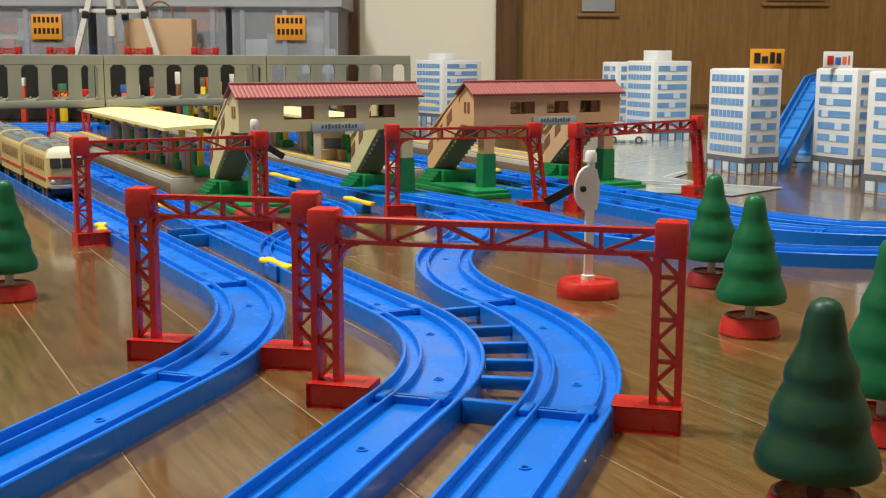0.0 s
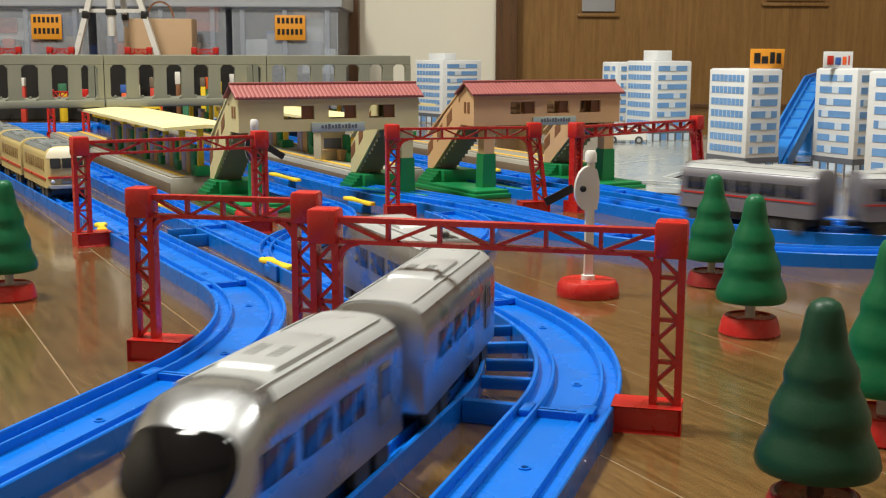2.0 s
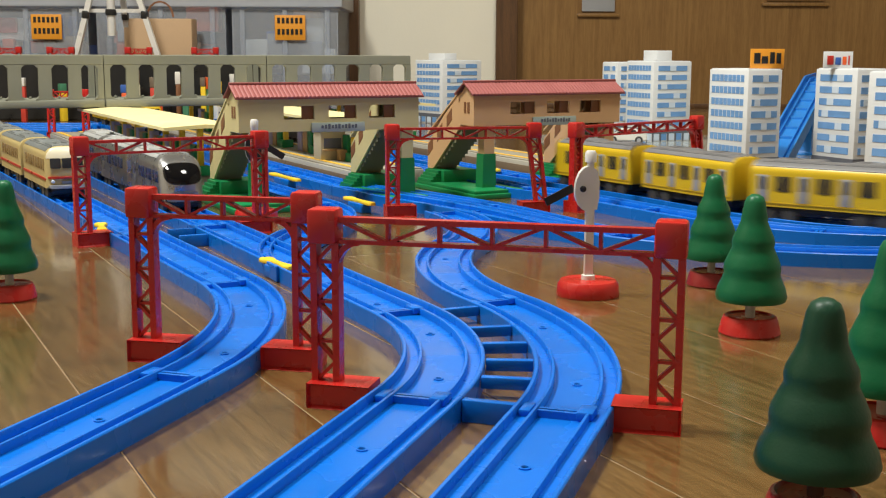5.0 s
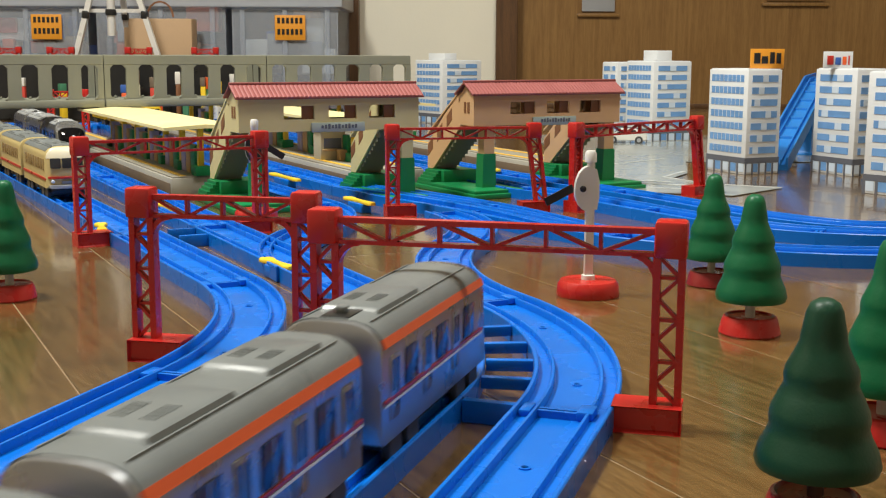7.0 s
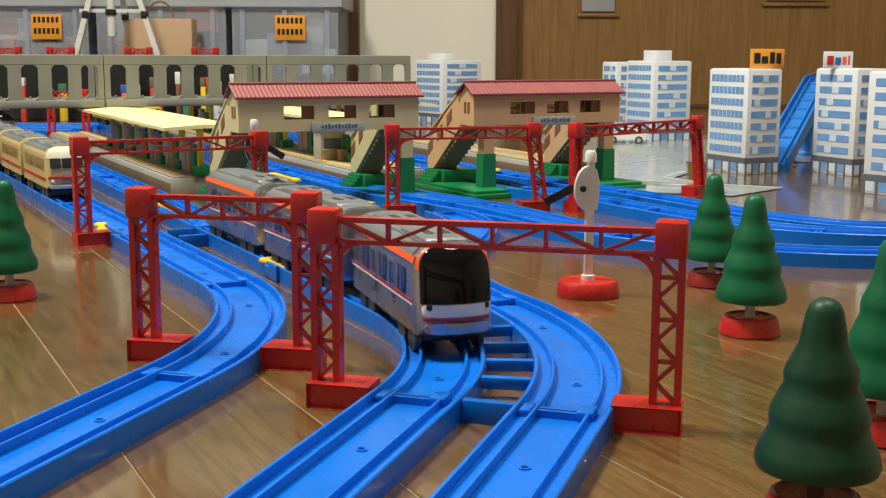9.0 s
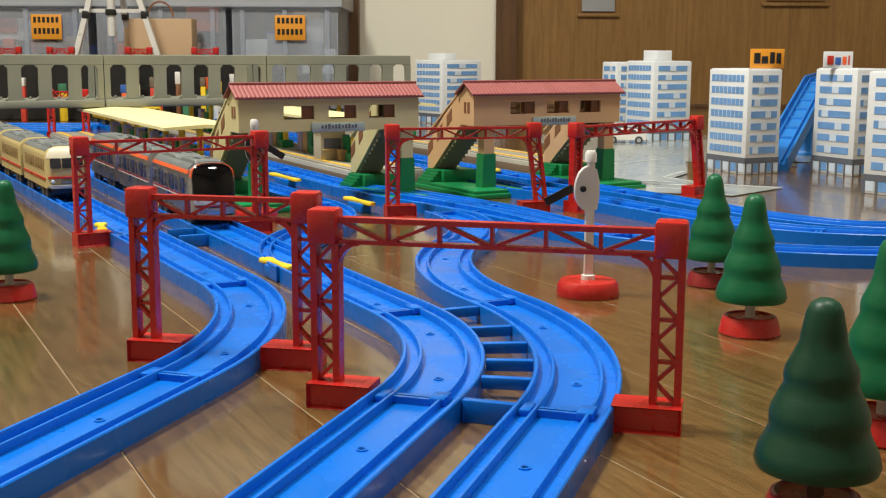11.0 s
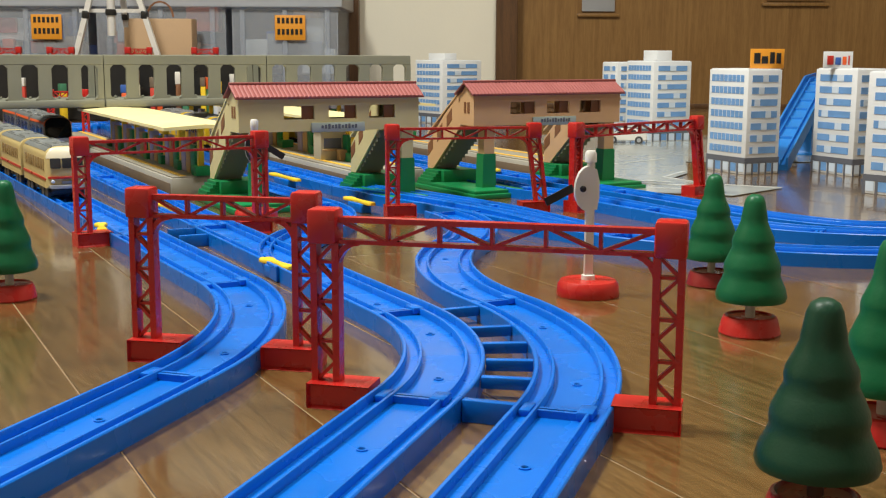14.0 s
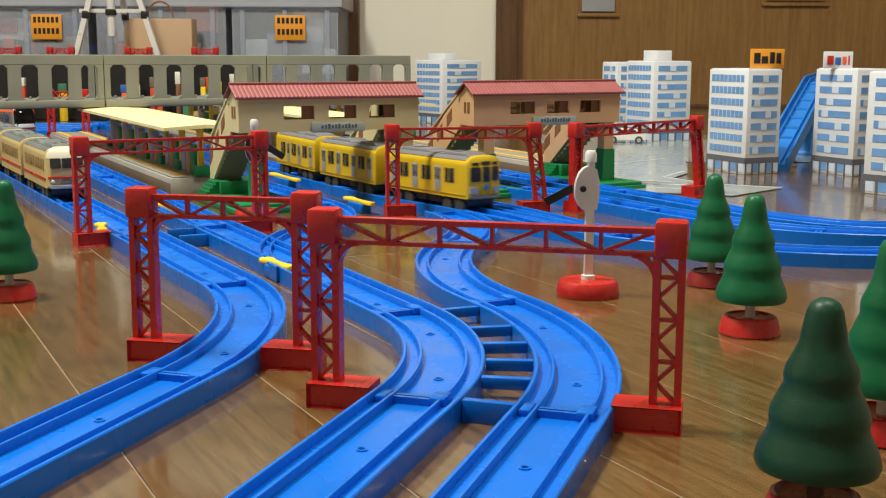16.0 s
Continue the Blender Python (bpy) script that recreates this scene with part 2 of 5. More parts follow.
J2 = (-0.0101, 0.4668)
J3 = (0.0470, 0.4482)
J1 = (-0.1135, 0.4997)
C2, C1, C3, C4 = (-0.2155, 0.5335), (-0.376, 0.585), (0.2763, 0.7841), (-0.1917, 0.9357)
N2, N1, NB, NM = 0.2662, 0.2064, 0.391, 0.472
NK, NL = 0.626, 0.684
OUTER = [(0.60, 0.90), (0.48, 0.845), (0.39, 0.826), (0.31, 0.824), (0.254, 0.832), (0.21, 0.849), (0.178, 0.869), (0.148, 0.891), (0.121, 0.917), (0.082, 0.967), (0.056, 1.008), (0.008, 1.078), (-0.047, 1.150), (-0.0985, 1.233)]
INNER = [(0.135, 0.9035), (0.112, 0.935), (0.085, 0.988), (0.045, 1.062), (-0.020, 1.150), (-0.058, 1.190), (-0.0985, 1.233)]
BACK_A = [(0.62, 0.99), (0.50, 0.935), (0.41, 0.917), (0.332, 0.917), (0.274, 0.940), (0.226, 0.993), (0.197, 1.038), (0.162, 1.100), (0.116, 1.178), (0.0793, 1.2233)]
BACK_B = [(0.60, 1.05), (0.47, 0.985), (0.40, 0.962), (0.353, 0.957), (0.322, 0.970), (0.294, 0.997), (0.269, 1.030), (0.248, 1.068), (0.202, 1.154), (0.148, 1.244), (0.108, 1.307), (0.0756, 1.3583)]


def along(n, m):
    p = N * n + D * m
    return (p.x, p.y)


class Path:
    """A line in plan that gives place and heading at a length along it."""

    def __init__(self, pts):
        self.p = [pts[0][0]]
        for q, _ in pts[1:]:
            if (q - self.p[-1]).length > 1e-5:
                self.p.append(q)
        self.s = [0.0]
        for a, b in zip(self.p, self.p[1:]):
            self.s.append(self.s[-1] + (b - a).length)

    def at(self, s):
        i = 0
        while i < len(self.s) - 2 and self.s[i + 1] < s:
            i += 1
        t = (s - self.s[i]) / (self.s[i + 1] - self.s[i])
        return self.p[i] + (self.p[i + 1] - self.p[i]) * t

    def length_at(self, q):
        """Length along the line at its point nearest to q."""
        best = (9e9, 0)
        for i in range(len(self.p) - 1):
            a, b = self.p[i], self.p[i + 1]
            t = max(0, min(1, (Vector(q) - a).dot(b - a) / (b - a).length_squared))
            best = min(best, ((a + (b - a) * t - Vector(q)).length, self.s[i] + t * (b - a).length))
        return best[1]


EXIT_T2 = arc((-0.8685, 1.815), 0.216, -27, -72)
EXIT_T2 += straight(EXIT_T2[-1][0], -72, 1.05)[1:]
TURN_NK = Vector(along(NK, 2.2))
EXIT_NK = arc((TURN_NK.x + 0.4 * N.x, TURN_NK.y + 0.4 * N.y), -0.4, -27, 0)
EXIT_NK += straight(EXIT_NK[-1][0], 0, 0.10)[1:]
EXIT_NK += arc((EXIT_NK[-1][0].x + 0.216, EXIT_NK[-1][0].y), -0.216, 0, 90)[1:]
EXIT_NK += straight(EXIT_NK[-1][0], 90, 0.43)[1:]
P_T2 = Path(straight(go(J2, 18, -1.3), 18, 1.3) + arc(C2, 0.216, 18, -27)[1:] + lane(N2, 0.60, 2.0) + EXIT_T2)
P_BACK = Path([(Vector((1.90, 1.63)), 0)] + spline(BACK_A) + lane(NK, 1.10, 2.19) + EXIT_NK)
P_M1 = Path(lane(NM, 2.45, 1.20)[:-1] + [(Vector(along(NM, m)), 0) for m in (1.3, 1.2, 1.16)] + spline(OUTER[::-1])[1:])
P_B = Path(lane(NL, 2.7, 1.3) + spline(BACK_B[::-1]) + [(Vector((1.88, 1.70)), 0)])
P_T1 = Path(lane(N1, 0.70, 3.1, n1=N1 - 0.075))


# ---- the room ----
def room():
    floor = empty("floor", plan(0, 0, 0), "varnished brown floorboards with pale highlights painted along the joints", "floor", kind="structure")
    w = 0.0785
    shapes = {}

    def board(length):
        if length not in shapes:
            bm = box(B(), 0.0003, w - 0.0003, 0, length - 0.0006, -0.012, 0.0)
            top = [e for e in bm.edges if all(v.co.z > -0.001 for v in e.verts)]
            bmesh.ops.bevel(bm, geom=top, offset=0.0004, segments=1, affect="EDGES")
            shapes[length] = link("plank", bm, "floor")
        return shapes[length]

    rng = random.Random(4)
    rest = B()
    length = 0.91
    for i in range(-62, 56):
        n0 = 0.400 + w * i
        m = -4.0 - rng.random() * 0.9
        while m < 5.0:
            c = N * (n0 + w / 2) + D * (m + length / 2)
            if abs(c.x) < 1.5 and -0.9 < c.y < 3.3 and abs(c.x) + abs(c.y - 1.2) < 2.4:
                ob = new("plank", board(length))
                ob.parent = floor
                ob.location = (n0, m, 0)
            elif abs(c.x) < 2.7 and -2.0 < c.y < 3.8:
                box(rest, n0 + 0.0004, n0 + w - 0.0004, m, m + length - 0.0006, -0.012, 0.0)
            m += length
    tagged(part("outer_planks", rest, "floor", floor, smooth=False), kind="stuff")
    sub = part("subfloor", box(B(), -6, 6, -6, 6, -0.03, -0.0127), "dark_gap", floor)
    # thin pale strips: the gleam of the bevelled board edges, put in as colour
    for i in range(-25, 30):
        part("joint_highlight_strip", box(B(), 0.400 + w * i - 0.00024, 0.400 + w * i + 0.00024, -2.2, 4.6, -0.006, -0.0003), "joint", floor, smooth=False)
    # walls: the back wall is white with a dark post and a brown sliding door beside it
    y0 = 3.25
    wall = new("wall_north", link("wall_north", box(B(), -2.2, 0.139, y0, y0 + 0.1, 0, 2.4), "wall_white"))
    tagged(wall, "cream white papered wall behind the toy town", "wall", kind="structure")
    post = new("door_post", link("door_post", box(B(), 0.139, 0.197, y0 - 0.03, y0 + 0.1, 0, 2.4, 0.003), "door_frame"))
    tagged(post, "dark brown wooden door post", "door post", kind="structure")
    post2 = new("wall_post", link("wall_post", box(B(), -0.312, -0.225, y0 - 0.05, y0 - 0.001, 0, 2.4, 0.003), "door_frame"))
    tagged(post2, "dark brown wooden post beside the white wall", "post", kind="structure")
    door = empty("door_1", Matrix.Identity(4), "brown wood veneer door with recessed panels", "door", kind="structure")
    part("door_leaf", box(B(), 0.197, 2.2, y0 + 0.01, y0 + 0.06, 0.0, 2.4), "door", door)
    for x0, x1, z in ((0.358, 0.470, 0.243), (0.852, 1.03, 0.273)):
        bm = B()
        for a in ((x0, x1, z, z + 0.008), (x0, x1, 0.52, 0.528)):
            box(bm, a[0], a[1], y0 + 0.001, y0 + 0.0095, a[2], a[3], 0.001)
        part("panel_trim", bm, "door", door)
        part("panel", box(B(), x0 + 0.012, x1 - 0.012, y0 + 0.004, y0 + 0.0096, z + 0.014, 0.52, 0.001), "toy_grey" if x0 < 0.5 else "door", door)
    part("bottom_rail", box(B(), 0.197, 2.2, y0 + 0.002, y0 + 0.0095, 0.0, 0.012, 0.001), "door_frame", door)
    for nm, a in (("wall_west", (-2.3, -2.2, -1.5, 3.35)), ("wall_east", (2.2, 2.3, -1.5, 3.35)), ("wall_south", (-2.3, 2.3, -1.6, -1.5))):
        tagged(new(nm, link(nm, box(B(), *a, 0, 2.4), "wall_plain")), "plain beige papered wall", "wall", kind="structure")
    tagged(new("ceiling", link("ceiling", box(B(), -2.3, 2.3, -1.6, 3.4, 2.4, 2.5), "ceiling")), "plain white ceiling", "ceiling", kind="structure")
    for x, y in ((0.60, 0.75), (-1.00, 0.75)):
        lamp = empty("ceiling_lamp", pose(x, y, 2.29), "round white ceiling lamp", "lamp", "ceiling lamps")
        part("housing", lathe(B(), [(0.05, 0.11), (0.3, 0.11), (0.31, 0.02), (0.28, 0.0), (0.05, 0.0)], 40), "lamp", lamp)


# ---- tracks ----
RAIL = [(-19, 0), (-19, 9.5), (-18.5, 10), (-17.3, 10), (-17.0, 9.6), (-17.0, 6), (-11.3, 6), (-11.3, 8.6), (-11, 9), (-10, 9), (-9.7, 8.6), (-9.7, 5.2),
        (9.7, 5.2), (9.7, 8.6), (10, 9), (11, 9), (11.3, 8.6), (11.3, 6), (17.0, 6), (17.0, 9.6), (17.3, 10), (18.5, 10), (19, 9.5), (19, 0)]


def sweep(bm, pts, profile, z=0.0):
    rings = []
    for p, h in pts:
        a = radians(h)
        side = Vector((math.cos(a), -math.sin(a), 0))
        rings.append([bm.verts.new(Vector((p.x, p.y, z)) + side * (u / 1000) + Vector((0, 0, w / 1000))) for u, w in profile])
    k = len(profile)
    for a, b in zip(rings, rings[1:]):
        for i in range(k):
            bm.faces.new((a[i], a[(i + 1) % k], b[(i + 1) % k], b[i]))
    bm.faces.new(rings[0])
    bm.faces.new(rings[-1][::-1])
    return bm


def ring(bm, x, y, z):
    lathe(bm, [(0.0022, z - 0.0006), (0.0022, z + 0.0004), (0.0014, z + 0.0005), (0.0012, z - 0.0001)], 14, Matrix.Translation((x, y, 0)))


def rail_piece(pts, label, trim=0.0004, ends=True, z=0.0):
    """One length of track with end ties, joint tongue and stud rings, its origin at its middle."""
    mid = pts[len(pts) // 2]
    origin = Vector((mid[0].x, mid[0].y))
    local = [(p - origin, h) for p, h in pts]
    thing = empty("track_rail", pose(origin.x, origin.y, z), label, "toy track", "blue toy tracks")
    part("rail_bed", sweep(B(), local, RAIL), "rail", thing)
    if not ends:
        return thing
    for (p, h), s in ((local[0], 1), (local[-1], -1)):
        bm = B()
        a = radians(h)
        f, r = Vector((math.sin(a), math.cos(a), 0)) * s, Vector((math.cos(a), -math.sin(a), 0))
        o = Vector((p.x, p.y, 0))
        q = []
        for d, z in ((0.0006, 0.0051), (0.0006, 0.0082), (0.0026, 0.0082), (0.0026, 0.0051)):
            q.append([bm.verts.new(o + f * d + r * x + Vector((0, 0, z))) for x in (-0.0097, 0.0097)])
        for i in range(4):
            bm.faces.new((q[i][0], q[i][1], q[(i + 1) % 4][1], q[(i + 1) % 4][0]))
        bm.faces.new([v[0] for v in q]), bm.faces.new([v[1] for v in q][::-1])
        part("end_tie", bm, "rail", thing)
    (p, h) = local[0]
    a = radians(h)
    m = Matrix.Translation((p.x, p.y, 0)) @ pose(0, 0, 0, 0, 0, -h)
    for bx in ((-0.0165, -0.0118, -0.006, 0.005, 0.006, 0.0088), (0.006, 0.0125, -0.004, 0.007, 0.006, 0.0093)):
        bmj = box(B(), *bx, 0.0006)
        bmj.transform(m)
        part("joint_tongue", bmj, "rail", thing)
    for t in (0.22, 0.72):
        i = int(t * (len(local) - 1))
        p = local[i][0] + (local[min(i + 1, len(local) - 1)][0] - local[i][0]) * (t * (len(local) - 1) - i)
        b2 = B()
        ring(b2, p.x, p.y, 0.0053)
        part("stud_ring", b2, "rail", thing)
    return thing


def lever(a, b, label="yellow point lever beside the blue track"):
    """A waisted yellow handle lying from plan point a to b on a blue pedestal."""
    a, b = Vector(a), Vector(b)
    d = b - a
    k = d.length / 0.0345
    t = empty("point_lever", pose((a.x + b.x) / 2, (a.y + b.y) / 2, 0.0085, 0, 0, math.degrees(math.atan2(d.y, d.x)) - 90), label, "lever", "point levers")
    part("pedestal", box(B(), -0.0052, 0.0052, -0.009 * k, 0.009 * k, -0.0085, 0.0, 0.001), "rail", t)
    half = [(0.0030, -0.0172), (0.0046, -0.0160), (0.0052, -0.0135), (0.0046, -0.0105), (0.0027, -0.006), (0.0023, 0.003), (0.0034, 0.009), (0.0042, 0.0135), (0.0036, 0.0163), (0.0020, 0.0174)]
    out = half + [(-x, y) for x, y in half[::-1]]
    bm = B()
    rings = []
    for z, f in ((0.0002, 0.97), (0.0008, 1.0), (0.0020, 1.0), (0.0027, 0.86)):
        rings.append([bm.verts.new((x * f, y * k * (0.97 + 0.03 * f), z)) for x, y in out])
    for p, q in zip(rings, rings[1:]):
        for i in range(len(out)):
            j = (i + 1) % len(out)
            bm.faces.new((p[i], p[j], q[j], q[i]))
    bm.faces.new(rings[0][::-1]), bm.faces.new(rings[-1])
    part("handle", bm, "yellow", t)


def tracks():
    blue = "bright blue plastic toy track with wheel grooves"
    curve = "bright blue plastic curved toy track"
    L = 0.216
    for k in (1, 2):
        rail_piece(straight(go(J2, 18, -L * k), 18, L), blue)
        rail_piece(straight(go(J3, 18, -L * k), 18, L), blue)
        rail_piece(straight(go(J1, 18, -L * k), 18, L), blue)
    for k in (3, 4, 5, 6):
        rail_piece(straight(go(J2, 18, -L * k), 18, L), blue)
        rail_piece(straight(go(J3, 18, -L * k), 18, L), blue)
    for k in range(6):
        rail_piece(straight(go((0.62, 0.99), 63.4, 0.2385 * k), 63.4, 0.2385), blue)
        rail_piece(straight(go((0.60, 1.05), 63.1, 0.2385 * k), 63.1, 0.2385), blue)
    rail_piece(arc(C2, 0.216, 18, -27), curve + " joined by a ladder of ties")
    rail_piece(arc(C2, 0.276, 18, -27), curve + " joined by a ladder of ties")
    rail_piece(arc(C1, 0.276, 18, -27), curve)
    rail_piece(arc(C3, -0.276, -27, 18), curve)
    rail_piece(arc(C4, 0.216, 18, -27), curve, z=0.0004)
    # the ladder of ties between the two near curves
    lad = empty("track_ladder", pose(C2[0], C2[1], 0), "blue ladder ties between two curved tracks", "track tie")
    for h in (18, 9.5, 2.5, -5, -13, -24):
        bm = box(B(), 0.2353, 0.2567, -0.0022, 0.0022, 0.0 if h == 18 else 0.004, 0.0092, 0.0004)
        bm.transform(pose(0, 0, 0, 0, 0, -h))
        part("tie", bm, "rail", lad)
    # lines along the floorboards
    m2 = 0.573
    rail_piece(lane(N2, m2, m2 + 0.142), blue)
    rail_piece(EXIT_T2[:15], curve), rail_piece(EXIT_T2[14:], blue, ends=False)
    rail_piece(EXIT_NK[:15], curve), rail_piece(EXIT_NK[14:], curve, ends=False)
    for k in range(6):
        rail_piece(lane(N2, m2 + 0.142 + L * k, m2 + 0.142 + L * (k + 1)), "bright blue plastic point track with a branch" if k == 0 else blue)
    m1 = 0.6916
    for k in range(6):
        rail_piece(lane(N1 - 0.0067 * k, m1 + L * k, m1 + L * (k + 1), n1=N1 - 0.0067 * (k + 1)), blue)
    # cross ties between the two left lines
    lad = empty("track_ladder", plan((N1 + N2) / 2, 0.9, 0), "blue tie pieces between parallel tracks", "track tie")
    for m in (-0.02, 0.015, 0.12):
        part("tie", box(B(), -0.0107, 0.0107, m - 0.002, m + 0.002, 0.0, 0.0092, 0.0004), "rail", lad)
    # the branch to the platforms
    rail_piece(arc((0.1028, 0.856), -0.216, -27, 18), curve, z=0.0005)
    rail_piece(arc((-0.308, 0.99), 0.216, 18, -27), curve)
    for k in range(4):
        rail_piece(lane(NB, 1.020 + L * k, 1.020 + L * (k + 1)), blue)
    for k in range(6):
        rail_piece(lane(NM, 1.143 + L * k, 1.143 + L * (k + 1)), blue)

    def cut(pts, k, z=0.0):
        n = (len(pts) - 1) / k
        for i in range(k):
            rail_piece(pts[int(i * n):int((i + 1) * n) + 1], curve + " of a double line", z=z)
    cut(spline(OUTER), 4), cut(spline(INNER), 2, 0.0007), cut(spline(BACK_A), 4), cut(spline(BACK_B), 4)
    for k in range(6):
        if k < 5:
            rail_piece(lane(NK, 1.054 + 0.2292 * k, 1.054 + 0.2292 * (k + 1)), blue)
        if k < 4:
            rail_piece(lane(NL, 1.176 + L * k, 1.176 + L * (k + 1)), blue)
    lever((-0.1190, 0.7815), (-0.0965, 0.7465)), lever((-0.2553, 1.0706), (-0.232, 1.0274)), lever((-0.2735, 0.9420), (-0.2620, 0.9060))
    lever((-0.195, 1.348), (-0.155, 1.274)), lever((-0.0919, 1.1234), (-0.0637, 1.0722)), lever((0.0050, 1.487), (0.0180, 1.424)), lever((0.0480, 1.452), (0.0650, 1.392))
    # crowded tracks at the far end of the yard
    for k in range(4):
        rail_piece(straight((-0.87, 2.10 + 0.062 * k), 88, 0.21), blue, ends=False)


# ---- gantries, signals, trees ----
def gantry(a, b, height=0.083, lean=0.0, label="red plastic lattice gantry spanning the blue tracks"):
    a, b = Vector(a), Vector(b)
    w = (b - a).length
    ang = math.degrees(math.atan2(b.y - a.y, b.x - a.x))
    t = empty("gantry", pose((a.x + b.x) / 2, (a.y + b.y) / 2, 0, 0, 0, ang), label, "gantry", "red gantries")
    base, h, pw = 0.027, height, 0.0118
    for s in (-1, 1):
        x_out = s * w / 2
        x0, x1 = sorted((x_out, x_out - s * base))
        bm = box(B(), x0, x1, -0.0085, 0.0085, 0, 0.0105)
        bm.faces.ensure_lookup_table()
        ends = [f for f in bm.faces if abs(f.calc_center_median().y) > 0.008]
        bmesh.ops.recalc_face_normals(bm, faces=bm.faces)
        bmesh.ops.inset_individual(bm, faces=ends, thickness=0.0016, depth=-0.0022)
        part("foot", bm, "red", t, smooth=False)
        ln = lean if s > 0 else 0.0
        xo, xi = x_out - s * 0.0006, x_out - s * (pw + 0.001)
        top = h - 0.014
        part("post_leg", bar(B(), (xo - s * 0.0014, 0, 0.0105), (xo - s * (0.0014 + ln), 0, top), 0.0028, 0.0062), "red", t)
        part("post_leg", bar(B(), (xi + s * 0.0014, 0, 0.0105), (xi + s * (0.0014 - ln), 0, top), 0.0030, 0.0062), "red", t)
        k = 7
        for i in range(k):
            za, zb = 0.0105 + (top - 0.0105) * i / k, 0.0105 + (top - 0.0105) * (i + 1) / k
            la, lb = ln * i / k, ln * (i + 1) / k
            p, q = (xo - s * 0.002, xi + s * 0.002) if i % 2 == 0 else (xi + s * 0.002, xo - s * 0.002)
            part("lattice_brace", bar(B(), (p - s * la, 0, za), (q - s * lb, 0, zb), 0.0014, 0.0032), "red", t)
            if i % 2 == 1:
                part("lattice_brace", bar(B(), (xo - s * (0.002 + lb), 0, zb), (xi + s * (0.002 - lb), 0, zb), 0.0013, 0.0032), "red", t)
        c0, c1 = sorted((x_out - s * ln, x_out - s * (pw + 0.0008 + ln)))
        bm = B()
        box(bm, c0, c1, -0.0058, 0.0058, h - 0.0145, h, 0.0016)
        part("cap", bm, "red", t)
    # the beam: two chords, uprights and diagonals, corner brackets
    xa, xb = -w / 2 + pw, w / 2 - pw - lean
    zt, zb = h - 0.0045, h - 0.0135
    part("beam_chord", bar(B(), (xa, 0, zt), (xb, 0, zt), 0.0022, 0.005), "red", t)
    part("beam_chord", bar(B(), (xa, 0, zb), (xb, 0, zb), 0.0017, 0.005), "red", t)
    k = max(4, int(round((xb - xa) / 0.0225 / 2)) * 2)
    for i in range(1, k):
        x = xa + (xb - xa) * i / k
        part("beam_brace", bar(B(), (x, 0, zb), (x, 0, zt), 0.0014, 0.0036), "red", t)
    for i in range(k):
        x, y = xa + (xb - xa) * i / k, xa + (xb - xa) * (i + 1) / k
        p, q = (zt, zb) if i % 2 == 0 else (zb, zt)
        part("beam_brace", bar(B(), (x, 0, p), (y, 0, q), 0.0014, 0.0036), "red", t)
    for s, x in ((1, xa), (-1, xb)):
        curve = [(x + s * 0.009 * (1 - math.cos(u)), zb - 0.011 * (1 - math.sin(u))) for u in [i * math.pi / 2 / 6 for i in range(7)]]
        out = [(u - s * 0.0012, z + 0.0002) for u, z in curve] + [(u + s * 0.0006, z - 0.0014) for u, z in curve[::-1]]
        part("bracket", prism(B(), out, -0.0025, 0.0025), "red", t)
    return t


def tree(x, y, s=1.0, brown=False, lean=0.0, wide=1.0, tall=1.0, base="red", label="green plastic toy fir tree on a red round base"):
    t = empty("toy_tree", pose(x, y, 0, lean, lean * 0.6, random.Random(int(x * 1000)).uniform(0, 180)), label, "toy tree", "toy fir trees")
    t.scale = (s, s, s)
    part("base", lathe(B(), [(0.0158, 0), (0.0163, 0.0008), (0.0160, 0.002), (0.0148, 0.0072), (0.0138, 0.0094), (0.0125, 0.0099), (0.0115, 0.0090), (0.003, 0.0088)], 36), base, t)
    part("trunk", lathe(B(), [(0.0026, 0.0086), (0.0024, 0.03)], 18), "trunk_brown" if brown else "trunk", t)
    prof = [(0.0025, 0.0195), (0.0145, 0.0175)]
    for z, r in ((0.0183, 0.0172), (0.0205, 0.0178), (0.025, 0.0168), (0.0295, 0.0148), (0.0325, 0.0139), (0.035, 0.0142), (0.038, 0.0138), (0.043, 0.0118), (0.0465, 0.0103), (0.049, 0.0106), (0.052, 0.0101), (0.057, 0.0079), (0.0605, 0.0066), (0.063, 0.0064), (0.067, 0.0057), (0.0705, 0.0051), (0.073, 0.0041), (0.0745, 0.0020)):
        prof.append((r * wide, 0.0183 + (z - 0.0183) * tall))
    part("crown", lathe(B(), prof, 40), "green_dark" if brown else "green", t)


